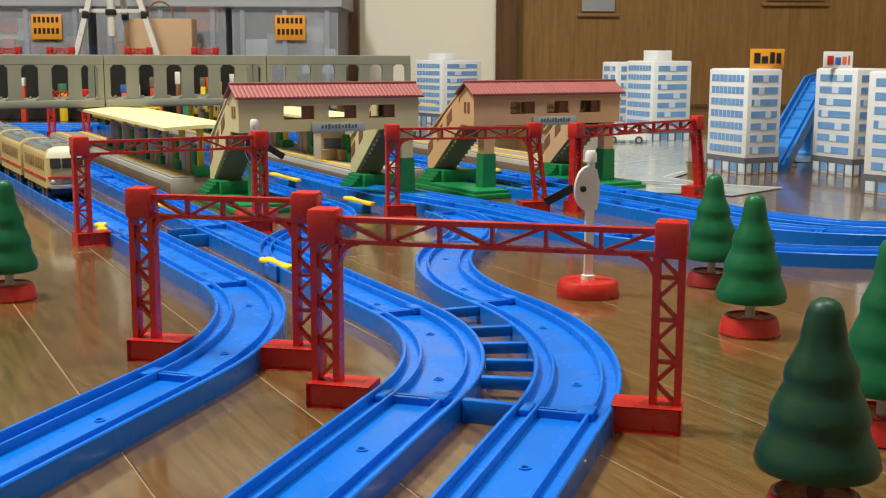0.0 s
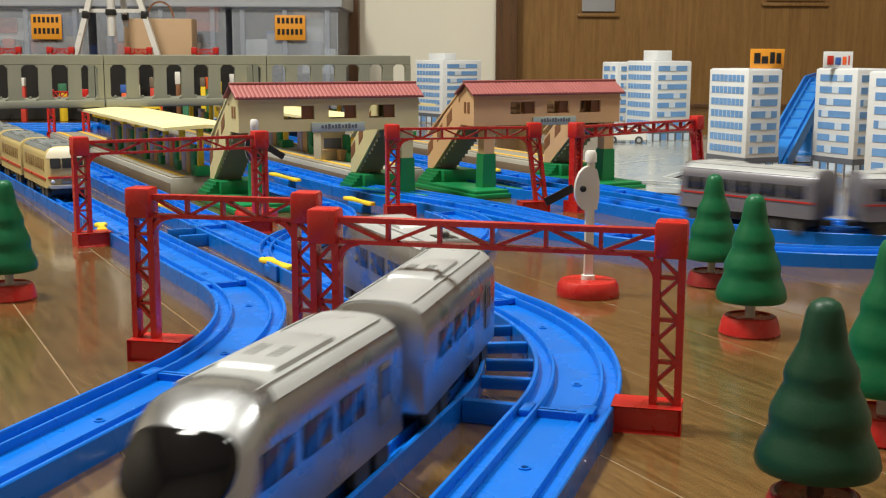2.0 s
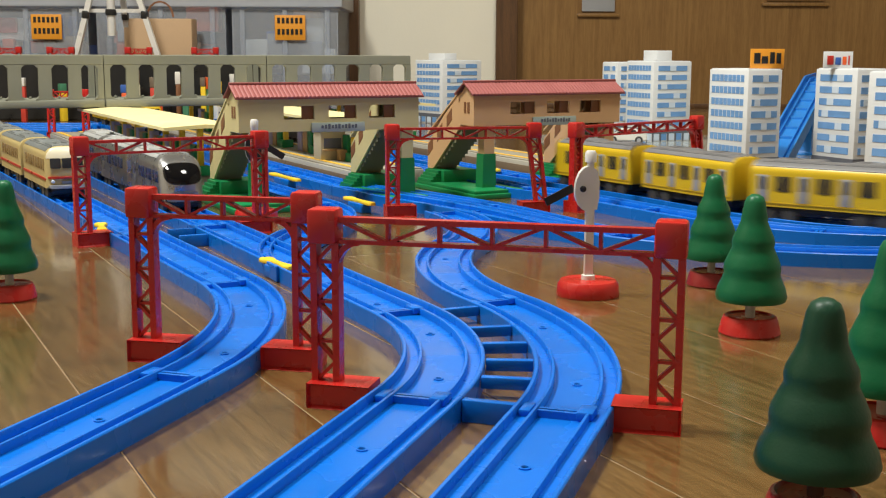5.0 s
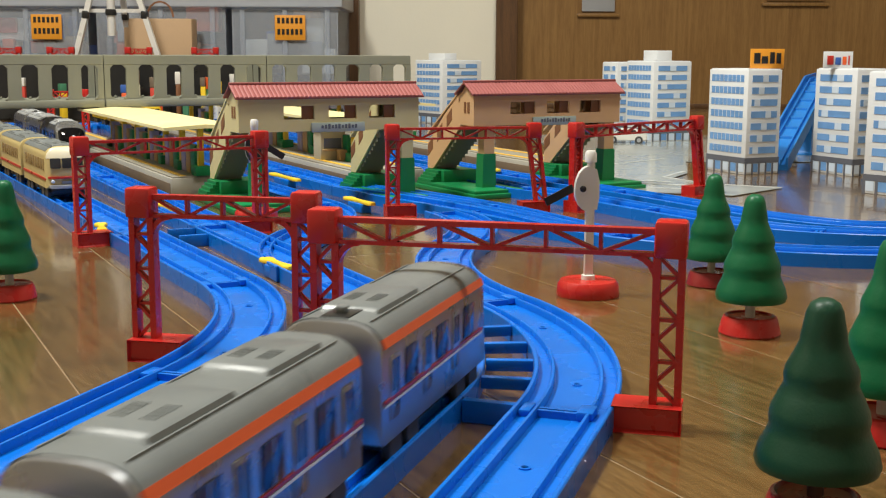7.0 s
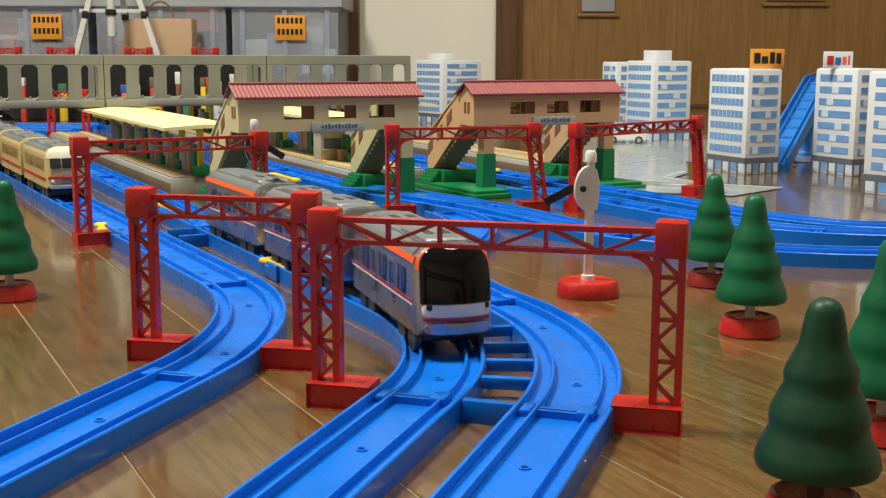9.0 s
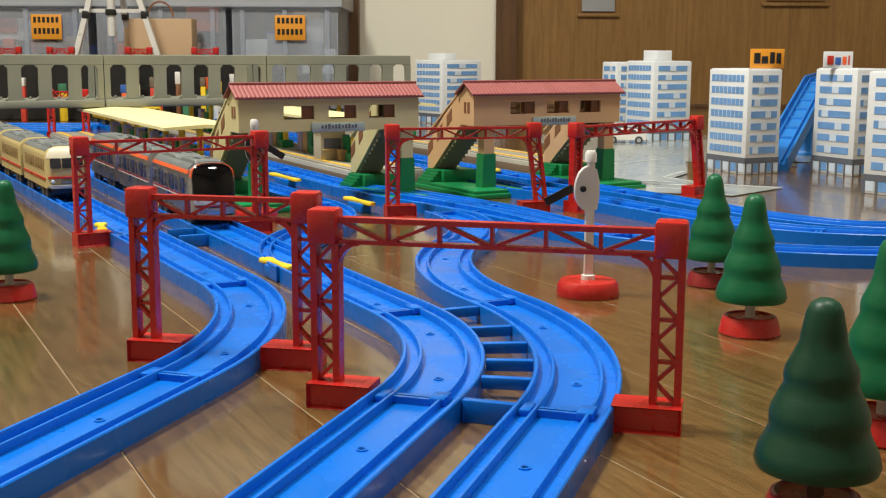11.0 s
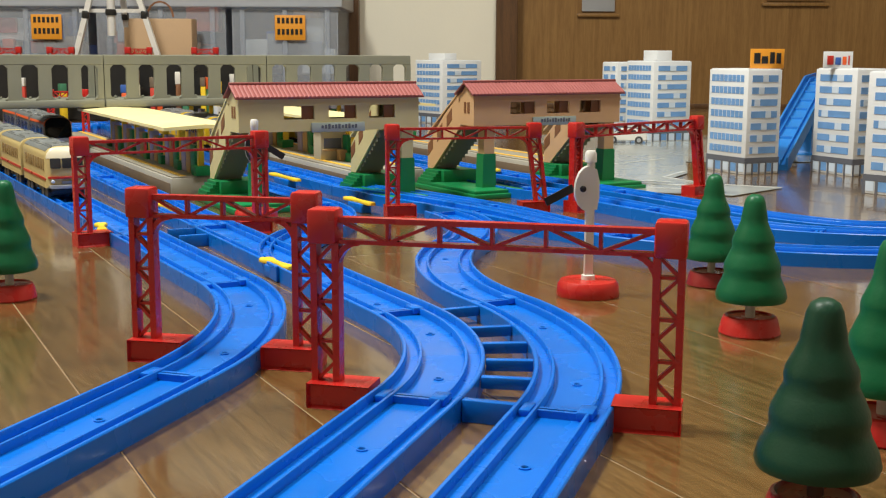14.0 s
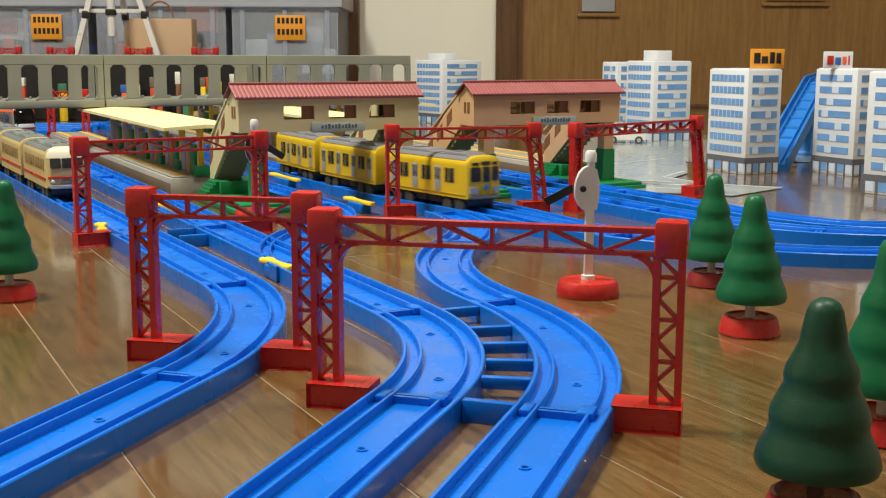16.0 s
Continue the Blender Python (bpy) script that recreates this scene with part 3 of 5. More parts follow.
def semaphore(x, y, turn, red_cap=False):
    t = empty("semaphore_signal", pose(x, y, 0, 0, 0, turn), "white toy semaphore signal, black arm, red round base", "signal")
    part("base", lathe(B(), [(0.0188, 0), (0.0192, 0.001), (0.0185, 0.0075), (0.017, 0.0095), (0.016, 0.0095), (0.004, 0.0098)], 40), "red", t)
    part("collar", lathe(B(), [(0.0042, 0.0096), (0.0042, 0.0125), (0.003, 0.013)], 20), "white", t)
    part("mast", box(B(), -0.0026, 0.0026, -0.0026, 0.0026, 0.012, 0.078, 0.0006), "white", t)
    out = []
    for i in range(13):
        a = math.pi / 2 + math.pi * i / 12
        out.append((-0.001 + 0.0085 * math.cos(a), 0.064 + (0.0150 if math.sin(a) > 0 else 0.0125) * math.sin(a)))
    out += [(0.004, 0.053), (0.0052, 0.06), (0.0052, 0.07), (0.0035, 0.077)]
    part("head", prism(B(), out, -0.003, 0.003), "white", t)
    part("finial", lathe(B(), [(0.0022, 0.077), (0.0022, 0.081), (0.0036, 0.0815), (0.0036, 0.0865), (0.0026, 0.0882)], 20), "white", t)
    part("pivot", lathe(B(), [(0.0019, 0), (0.0019, 0.0014), (0.0012, 0.0018)], 16, pose(-0.0048, -0.003, 0.0655, 90)), "black", t)
    bm = bar(B(), (-0.0095, 0.0036, 0.0655), (-0.0265, 0.0036, 0.0565), 0.0050, 0.0012)
    part("arm", bm, "black", t)


def small_signal(n, m):
    t = empty("semaphore_signal", plan(n, m, 0, -27), "white toy signal, black arm, red round base", "signal")
    part("base", lathe(B(), [(0.0188, 0), (0.0192, 0.001), (0.0185, 0.0075), (0.017, 0.0095), (0.004, 0.0098)], 32), "red", t)
    part("mast", box(B(), -0.0026, 0.0026, -0.0026, 0.0026, 0.009, 0.078, 0.0006), "white", t)
    out = [(0.0085 * math.cos(a), 0.064 + 0.0145 * math.sin(a)) for a in [2 * math.pi * i / 20 for i in range(20)]]
    part("head", prism(B(), out, -0.002, 0.003), "white", t)
    part("head_back", prism(B(), [(u * 0.9, (z - 0.064) * 0.9 + 0.064) for u, z in out], -0.0045, -0.0021), "black", t)
    part("finial", lathe(B(), [(0.0022, 0.077), (0.0036, 0.0815), (0.0036, 0.0865), (0.0026, 0.0882)], 16), "white", t)
    part("arm", bar(B(), (0.006, -0.005, 0.068), (0.026, -0.005, 0.056), 0.0055, 0.0014), "black", t)


# ---- the station ----
def platform(n0, n1, m0, m1, line_left=True, label="long beige toy station platform with a yellow safety line"):
    t = empty("platform", plan((n0 + n1) / 2, m0, 0), label, "platform", "station platforms")
    w, L = (n1 - n0) / 2, m1 - m0
    part("slab", box(B(), -w, w, 0, L, 0, 0.018, 0.0008), "platform_edge", t)
    part("deck", box(B(), -w + 0.002, w - 0.002, 0.001, L, 0.0181, 0.0196, 0.0004), "platform", t)
    for s in (-1, 1):
        x0, x1 = sorted((s * (w - 0.0105), s * (w - 0.016)))
        part("safety_line", box(B(), x0, x1, 0.002, L, 0.0197, 0.0204), "line_yellow", t)
        y = 0.002
        while y < L - 0.22:
            part("side_panel", box(B(), *sorted((s * w, s * (w + 0.0008))), y, y + 0.2155, 0.0015, 0.0128, 0.0003), "platform_side", t)
            y += 0.2165
    return t


def canopy(n, m, L, w):
    t = empty("platform_canopy", plan(n, m, 0.0197), "pale yellow canopy roof over the platform", "canopy", "platform canopies")
    out = [(-w, 0.051), (-w, 0.0478), (0, 0.0495), (w, 0.0478), (w, 0.051), (0, 0.0535)]
    part("roof", prism(B(), out, 0, L), "canopy", t)
    k = 7
    for i in range(k):
        y = 0.02 + (L - 0.04) * i / (k - 1)
        part("pillar", box(B(), -0.003, 0.003, y - 0.003, y + 0.003, 0, 0.0492, 0.0004), "yellow", t)
        part("pillar_foot", box(B(), -0.008, 0.008, y - 0.008, y + 0.008, 0, 0.01, 0.0006), "green_base", t)
        if i < k - 1:
            for q, c in ((0.018, "green_base"), (0.036, "kiosk"), (0.055, "poster")):
                if y + q < L - 0.02:
                    part("bench" if c == "green_base" else "kiosk_front" if c == "kiosk" else "notice_board", box(B(), -0.004, 0.004, y + q - 0.008, y + q + 0.008, 0, 0.03 if c != "poster" else 0.034, 0.0008), c, t)
    return t


def footbridge(n, m, span, body="beige", label="beige toy station footbridge with a red tiled roof", turn=0.0):
    """A covered bridge across the tracks: hall on top, a stair down behind each end, green plinths."""
    t = empty("footbridge", plan(n, m, 0, turn), label, "footbridge", "station footbridges")
    w = 0.0148                              # half depth of the hall
    z0, z1, zr = 0.0722, 0.1037, 0.1162       # floor, eaves, ridge
    x0, x1 = -0.0155, span + 0.0158
    wins = [(span * 0.185, span * 0.385), (span * 0.480, span * 0.668), (span * 0.755, span * 0.935)]
    zs = (0.0835, 0.0960)
    for s in (-1, 1):
        bm = B()
        ya, yb = sorted((s * w, s * (w - 0.002)))
        box(bm, x0, x1, ya, yb, z0, zs[0])
        box(bm, x0, x1, ya, yb, zs[1], z1)
        xs = [x0] + [v for a in wins for v in a] + [x1]
        for i in range(0, len(xs), 2):
            box(bm, xs[i], xs[i + 1], ya, yb, zs[0], zs[1])
        part("hall_wall", bm, body, t)
        part("eaves_band", box(B(), x0 - 0.001, x1 + 0.001, *sorted((s * w, s * (w + 0.001))), z1 - 0.0075, z1 - 0.0055), body, t)
        for a, b in wins if s < 0 else ():
            part("shutter", box(B(), a + (b - a) * 0.62, b, s * (w - 0.0035) - 0.0006, s * (w - 0.0035) + 0.0006, zs[0], zs[1]), "brown", t)
    part("hall_floor", box(B(), x0 + 0.002, x1 - 0.002, -w + 0.0021, w - 0.0021, z0, z0 + 0.003), body, t)
    for s, x in ((-1, x0), (1, x1)):
        out = [(-w + 0.002, z0), (w - 0.002, z0), (w - 0.002, z1), (0, zr - 0.001), (-w + 0.002, z1)]
        part("gable", prism(B(), out, *sorted((x, x - s * 0.002)), axis="x"), body, t)
        for y in (-0.006, 0.001):
            part("gable_window", box(B(), *sorted((x, x + s * 0.0006)), y, y + 0.004, 0.085, 0.096), "brown", t)
    # roof: one ribbed slope to each side
    rx0, rx1 = x0 - 0.004, x1 + 0.004
    for s in (-1, 1):
        k = 46
        bm = B()
        strip = []
        for i in range(k):
            xa, xb = rx0 + (rx1 - rx0) * i / k, rx0 + (rx1 - rx0) * (i + 1) / k
            for f, up in ((0.0, 0.0), (0.3, 0.0006), (0.7, 0.0006)):
                strip.append((xa + (xb - xa) * f, up))
        rows = []
        for u, lift in ((0.0, 0.0002), (1.0, 0.0005), (1.0, -0.0006)):
            rows.append([bm.verts.new((x, s * (w + 0.0045) * u, zr - (zr - z1 - 0.0004) * u + (up + lift if lift > 0 else lift))) for x, up in strip])
        for ra, rb in zip(rows, rows[1:]):
            for q in range(len(strip) - 1):
                bm.faces.new((ra[q], ra[q + 1], rb[q + 1], rb[q]))
        part("ribbed_slope", bm, "roof_red", t, smooth=False)
        out = [(0, zr - 0.0012), (s * (w + 0.0042), z1 - 0.0010), (s * (w + 0.0042), z1 + 0.0003), (0, zr - 0.0002)]
        part("roof_board", prism(B(), out, rx0, rx1, axis="x"), "roof_red", t)
    part("ridge", box(B(), rx0, rx1, -0.0022, 0.0022, zr - 0.0004, zr + 0.0018, 0.0006), "roof_red", t)
    # sign with writing too small to read
    sign = part("sign", box(B(), span * 0.36, span * 0.72, -w - 0.0025, -w - 0.0002, z0 - 0.0010, z0 + 0.0080, 0.0008), "sign_pale", t, "pale green sign with small dark writing")
    for i in range(11):
        x = span * 0.425 + i * span * 0.0225
        h = 0.0016 + 0.0006 * ((i * 7) % 3)
        part("letter_bar", box(B(), x, x + span * 0.014, -w - 0.003, -w - 0.0026, z0 + 0.0034 - h / 2, z0 + 0.0038 + h), "bldg_dark", sign)
    # stairs: sloped side walls, treads, dark underside, going down away from the tracks' near end
    for x in (0.0, span):
        hw = 0.0145
        L, zb = 0.072, 0.0215
        ys = w
        for s in (-1, 1):
            out = [(ys, z0 - 0.002), (ys, z1 + 0.003), (ys + 0.006, z1 + 0.002), (ys + L, zb + 0.027), (ys + L, zb), (ys + L - 0.012, zb)]
            xa, xb = sorted((x + s * hw, x + s * (hw - 0.0018)))
            part("stair_wall", prism(B(), out, xa, xb, axis="x"), body, t)
            for k in range(3):
                y = ys + 0.018 + 0.021 * k
                z = z0 + 0.018 - 0.78 * (y - ys)
                o2 = [(y, z), (y + 0.011, z - 0.0088), (y + 0.011, z + 0.0035), (y, z + 0.0123)]
                part("stair_window", prism(B(), o2, *sorted((x + s * (hw + 0.0004), x + s * hw)), axis="x"), "brown", t)
        k = 11
        for i in range(k):
            y = ys + (L - 0.004) * i / k
            z = z0 - (z0 - zb) * (i + 1) / k
            part("stair", box(B(), x - hw + 0.0019, x + hw - 0.0019, y, y + (L - 0.004) / k, z - 0.006, z + 0.001), "stair_dark", t)
        part("stair_roof", prism(B(), [(ys - 0.01, zr - 0.003), (ys + L, zb + 0.036), (ys + L, zb + 0.038), (ys - 0.01, zr - 0.001)], x - hw - 0.001, x + hw + 0.001, axis="x"), "roof_red" if body == "none" else body, t)
    # green plinths, columns and steps
    for x in (0.0, span):
        part("plinth", box(B(), x - 0.030, x + 0.034, -0.042, 0.092, 0, 0.0052, 0.0008), "green_base", t)
        part("plinth_step", box(B(), x - 0.027, x + 0.031, -0.038, 0.089, 0.0053, 0.0085, 0.0006), "green_base", t)
        part("block", box(B(), x - 0.0145, x + 0.026, 0.050, 0.088, 0.0086, 0.0213, 0.0008), "green_base", t)
        part("column", prism(B(), [(x - 0.003, 0.0086), (x + 0.0135, 0.0086), (x + 0.0125, 0.043), (x - 0.002, 0.043)], -0.012, 0.002), "green_base", t)
        part("column_top", box(B(), x - 0.001, x + 0.0115, -0.011, 0.001, 0.0431, z0 - 0.0002), body, t)
        for k in range(4):
            part("step", box(B(), x - 0.027 + k * 0.003, x - 0.0147, 0.056, 0.086, 0.0086 + k * 0.0030, 0.0114 + k * 0.0030), "green_base", t)
    return t


def station():
    platform(0.302, 0.362, 1.205, 1.96)
    platform(0.498, 0.582, 1.19, 2.3, label="beige toy platform with yellow lines between tracks")
    platform(0.736, 0.80, 1.16, 2.1)
    canopy(0.335, 1.19, 0.47, 0.042)
    canopy(0.54, 1.27, 0.75, 0.040)
    canopy(0.768, 1.60, 0.6, 0.034)
    kiosk(0.525, 1.328)
    footbridge(0.346, 1.0772, 0.152)
    footbridge(0.5945, 1.0845, 0.152, "tan", "tan toy station footbridge with a red tiled roof", 1.7)


def kiosk(n, m):
    t = empty("platform_kiosk", plan(n, m, 0.0197), "tan toy kiosk with a dark blue window on the platform", "kiosk")
    part("cabin", box(B(), -0.016, 0.016, -0.010, 0.014, 0, 0.034, 0.001), "kiosk_cream", t)
    part("hatch", box(B(), -0.012, 0.010, -0.0108, -0.0099, 0.014, 0.026, 0.0004), "bldg_dark", t)
    part("counter", box(B(), -0.014, 0.013, -0.0145, -0.0101, 0.011, 0.0132, 0.0005), "kiosk", t)
    part("crate", box(B(), 0.002, 0.021, -0.026, -0.0150, 0, 0.013, 0.0008), "kiosk", t)


# ---- viaduct, buildings, cars ----
def viaduct():
    ang = radians(TURN)
    seg = 0.225
    for k in range(5):
        p = Vector((-0.050, 1.80)) - Vector((math.cos(ang), math.sin(ang))) * seg * (k + 1)
        t = empty("viaduct_girder", pose(p.x, p.y, 0, 0, 0, math.degrees(ang)), "grey plastic girder bridge with tall rounded openings", "viaduct", "viaduct girders")
        z0, z1 = 0.0725, 0.1415
        for y in (0.0, 0.062):
            bm = B()
            box(bm, 0.0006, seg - 0.0006, y - 0.003, y + 0.003, z0, 0.0840, 0.0008)
            box(bm, 0.0006, seg - 0.0006, y - 0.003, y + 0.003, 0.1285, z1, 0.0008)
            n = 6
            for i in range(n + 1) if y == 0.0 else (0, n):
                c = seg * i / n
                hw = 0.0082
                x0, x1 = max(0.0006, c - hw), min(seg - 0.0006, c + hw)
                box(bm, x0, x1, y - 0.003, y + 0.003, 0.0840, 0.1285)
                for s, x in ((1, x1), (-1, x0)):
                    if 0.001 < x < seg - 0.001:
                        for z, q in ((0.0840, 1), (0.1285, -1)):
                            f = [bm.verts.new((u, v, w)) for v in (y - 0.0028, y + 0.0028) for u, w in ((x, z), (x + s * 0.0045, z), (x, z + q * 0.0045))]
                            bm.faces.new(f[:3]), bm.faces.new(f[3:][::-1]), bm.faces.new((f[1], f[2], f[5], f[4]))
            part("girder_side", bm, "viaduct", t, smooth=False)
            part("lower_chord", box(B(), 0.001, seg - 0.001, *sorted((y - 0.0031, y - 0.0062)), z0 + 0.0005, 0.0828, 0.0012), "viaduct", t)
            for i in range(n):
                x = seg * (i + 0.5) / n
                part("lug", box(B(), x + 0.006, x + 0.0095, y - 0.0055, y - 0.0031, 0.0832, 0.0860, 0.0006), "viaduct", t)
        part("deck", box(B(), 0.0006, seg - 0.0006, 0.0031, 0.0589, 0.074, 0.079), "viaduct", t)
        if k in (0, 3, 4):
            part("pier", box(B(), seg - 0.03 if k == 0 else 0.004, seg - 0.006 if k == 0 else 0.026, 0.008, 0.054, 0, 0.0738, 0.002), "viaduct", t)


def building(x, y, turn, wx, wy, h, label, roof_box=None, grid="wide"):
    """A white card office block: floors of printed windows on two faces, arcade below."""
    t = empty("card_building", pose(x, y, 0, 0, 0, turn), label, "toy building", "card office buildings")
    part("shell", box(B(), 0, wx, 0, wy, 0.0, h, 0.0012), "paper", t)
    part("roof", box(B(), 0.002, wx - 0.002, 0.002, wy - 0.002, h, h + 0.001), "paper", t)
    base = h * 0.15
    rows = 7
    for face, wd in (("front", wx), ("side", wy), ("left", wy), ("back", wx)):
        def put(name, u0, u1, z0, z1, m, out=0.0006):
            if face == "front":
                b = box(B(), u0, u1, -out, -0.0001, z0, z1)
            elif face == "side":
                b = box(B(), wx + 0.0001, wx + out, u0, u1, z0, z1)
            elif face == "left":
                b = box(B(), -out, -0.0001, wy - u1, wy - u0, z0, z1)
            else:
                b = box(B(), wx - u1, wx - u0, wy + 0.0001, wy + out, z0, z1)
            return part(name, b, m, t, smooth=False)
        put("arcade_band", 0, wd, base * 0.72, base * 1.08, "bldg_dark")
        k = 5
        for i in range(k):
            u = wd * (i + 0.24) / k
            put("shop_window", u, u + wd * 0.66 / k, 0.003, base * 0.70, "win_blue" if i % 2 else "win_pale")
            put("pier", wd * i / k, wd * (i + 0.22) / k, 0.0, base * 0.71, "bldg_dark")
        fh = (h * 0.97 - base * 1.15) / rows
        for r in range(rows):
            z = base * 1.15 + fh * r
            if face in ("front", "back") and grid == "many":
                for i in range(8):
                    u = wd * (0.08 + 0.84 * i / 8)
                    put("window", u, u + wd * 0.085, z + fh * 0.25, z + fh * 0.82, "win_blue")
            else:
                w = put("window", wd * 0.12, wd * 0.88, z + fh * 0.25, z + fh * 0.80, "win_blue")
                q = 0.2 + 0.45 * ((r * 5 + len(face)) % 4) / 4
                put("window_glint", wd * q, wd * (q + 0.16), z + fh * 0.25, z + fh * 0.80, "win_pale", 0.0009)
    if roof_box:
        a, b, c, d, e = roof_box
        part("roof_house", box(B(), a, b, c, d, h + 0.0011, h + e, 0.0006), "paper", t)
    return t


def roof_sign(parent_pose, w, h, face, label, bars):
    t = empty("roof_sign", parent_pose, label, "sign", "roof signs")
    part("board", box(B(), -w / 2, w / 2, -0.0015, 0.0015, 0, h, 0.0004), face, t)
    for x, z, bw, bh, c in bars:
        part("logo_shape", box(B(), x, x + bw, -0.0022, -0.0016, z, z + bh, 0.0003), c, t)
    return t


def toy_car(x, y, turn, label="small white toy car on the floor"):
    t = empty("toy_car", pose(x, y, 0, 0, 0, turn), label, "toy car", "toy cars")
    out = [(-0.034, 0.006), (0.034, 0.006), (0.035, 0.012), (0.03, 0.0155), (0.019, 0.017), (0.009, 0.0245), (-0.015, 0.0245), (-0.024, 0.0175), (-0.034, 0.016)]
    bm = prism(B(), out, -0.0145, 0.0145)
    bmesh.ops.bevel(bm, geom=list(bm.edges), offset=0.0012, segments=2, affect="EDGES")
    part("body", bm, "white", t)
    for s in (-1, 1):
        part("side_window", prism(B(), [(-0.019, 0.0178), (0.0155, 0.0178), (0.008, 0.0232), (-0.0145, 0.0232)], *sorted((s * 0.0144, s * 0.0149))), "smoke", t)
        for u in (-0.021, 0.021):
            wh = part("wheel", lathe(B(), [(0.0035, -0.0025), (0.0062, -0.0025), (0.0066, 0), (0.0062, 0.0025), (0.0035, 0.0025)], 20, pose(u, s * 0.0135, 0.0066, 90)), "tyre", t)
            part("rim", lathe(B(), [(0.0034, -0.0029), (0.0034, 0.0029)], 16, pose(u, s * 0.0135, 0.0066, 90)), "toy_grey", wh)
    part("windscreen", prism(B(), [(0.0095, 0.0246), (0.0193, 0.0175), (0.0198, 0.0181), (0.0098, 0.0252)], -0.0115, 0.0115), "smoke", t)


def town():
    # three card blocks at hand, two behind
    building(0.336, 1.520, -66, 0.077, 0.051, 0.127, "white card office building with blue windows", None, "many")
    building(0.464, 1.500, -66, 0.072, 0.055, 0.128, "white card office building with blue windows and a roof sign")
    building(0.446, 1.262, -52, 0.075, 0.075, 0.128, "white card office building with blue windows")
    building(0.313, 2.060, -66, 0.082, 0.075, 0.133, "white card office building with a roof house", (0.02, 0.06, 0.02, 0.05, 0.018), "many")
    building(-0.060, 2.55, -55, 0.10, 0.10, 0.13, "white card office building with a roof house far behind", (0.02, 0.08, 0.02, 0.05, 0.015), "many")
    building(0.290, 2.20, -66, 0.05, 0.07, 0.130, "narrow white card office building")
    roof_sign(pose(0.3995, 1.490, 0.1281, 0, 0, 3), 0.042, 0.024, "orange_sign", "orange roof sign with four dark bars on it",
              [(-0.017, 0.006, 0.008, 0.013, "black"), (-0.0075, 0.006, 0.008, 0.009, "black"), (0.003, 0.006, 0.006, 0.014, "black"), (0.011, 0.006, 0.006, 0.013, "black")])
    roof_sign(pose(0.4805, 1.470, 0.1291, 0, 0, 3), 0.036, 0.02, "paper", "white roof sign with red, blue and orange shapes",
              [(-0.014, 0.004, 0.008, 0.011, "red_paint"), (-0.004, 0.004, 0.007, 0.009, "toy_blue"), (0.005, 0.004, 0.005, 0.010, "orange"), (0.012, 0.004, 0.002, 0.011, "red_paint")])
    toy_car(0.30, 1.96, 170), toy_car(0.525, 1.80, 15)
    # a blue incline behind the blocks
    t = empty("incline_track", pose(0.5292, 1.742, 0, 0, 0, 64), "blue plastic inclined track on a tall pier", "incline")
    part("pier", prism(B(), [(-0.013, 0.0), (0.013, 0.0), (0.011, 0.006), (0.0085, 0.010), (0.0075, 0.078), (-0.0075, 0.078), (-0.0085, 0.010), (-0.011, 0.006)], -0.009, 0.009), "sky_blue", t)
    part("pier_foot", box(B(), -0.018, 0.018, -0.014, 0.014, 0, 0.004, 0.001), "sky_blue", t)
    slope = [(-0.25, 0.005), (0.075, 0.1025), (0.17, 0.106)]
    part("slope", prism(B(), [(x, z - 0.006) for x, z in slope] + [(x, z + 0.002) for x, z in slope[::-1]], -0.0165, 0.0165), "sky_blue", t)
    for q in (-1, 1):
        part("side_rail", prism(B(), [(x, z - 0.009) for x, z in slope] + [(x, z + 0.011) for x, z in slope[::-1]], *sorted((q * 0.0195, q * 0.0167))), "sky_blue", t)
        part("inner_rail", prism(B(), [(x, z + 0.001) for x, z in slope] + [(x, z + 0.008) for x, z in slope[::-1]], *sorted((q * 0.0112, q * 0.0097))), "sky_blue", t)
    for k in range(9):
        x = -0.16 + 0.037 * k
        z = 0.0185 + (x + 0.205) * 0.3 if x < 0.075 else 0.1025 + (x - 0.075) * 0.037
        part("sleeper", box(B(), x, x + 0.004, -0.0096, 0.0096, z, z + 0.0055, 0.0004), "sky_blue", t)
    # printed road sheet
    t = empty("road_sheet", pose(0, 0, 0.0006), "glossy printed toy road sheet lying on the floor", "play sheet")
    pts = [(0.20, 1.26), (0.30, 1.225), (0.372, 1.30), (0.30, 1.33), (0.27, 1.40), (0.30, 1.46), (0.33, 1.62), (0.60, 1.62), (0.95, 1.75), (0.95, 2.15), (0.15, 2.15)]
    bm = B()
    a = [bm.verts.new((x, y, 0)) for x, y in pts]
    b = [bm.verts.new((x, y, 0.0007)) for x, y in pts]
    bm.faces.new(a[::-1]), bm.faces.new(b)
    for i in range(len(pts)):
        j = (i + 1) % len(pts)
        bm.faces.new((a[i], a[j], b[j], b[i]))
    part("sheet", bm, "sheet", t, smooth=False)
    for (x, y), (u, v), wd in (((0.372, 1.30), (0.30, 1.335), 0.004), ((0.30, 1.335), (0.262, 1.41), 0.004), ((0.262, 1.41), (0.30, 1.48), 0.004), ((0.21, 1.30), (0.30, 1.27), 0.003), ((0.22, 1.34), (0.27, 1.32), 0.006), ((0.22, 1.37), (0.26, 1.355), 0.006), ((0.20, 1.55), (0.31, 1.66), 0.004)):
        d = Vector((u - x, v - y, 0))
        bm = box(B(), 0, d.length, -wd / 2, wd / 2, 0.0008, 0.0011)
        bm.transform(pose(x, y, 0, 0, 0, math.degrees(math.atan2(d.y, d.x))))
        part("printed_line", bm, "sheet_white", t, smooth=False)


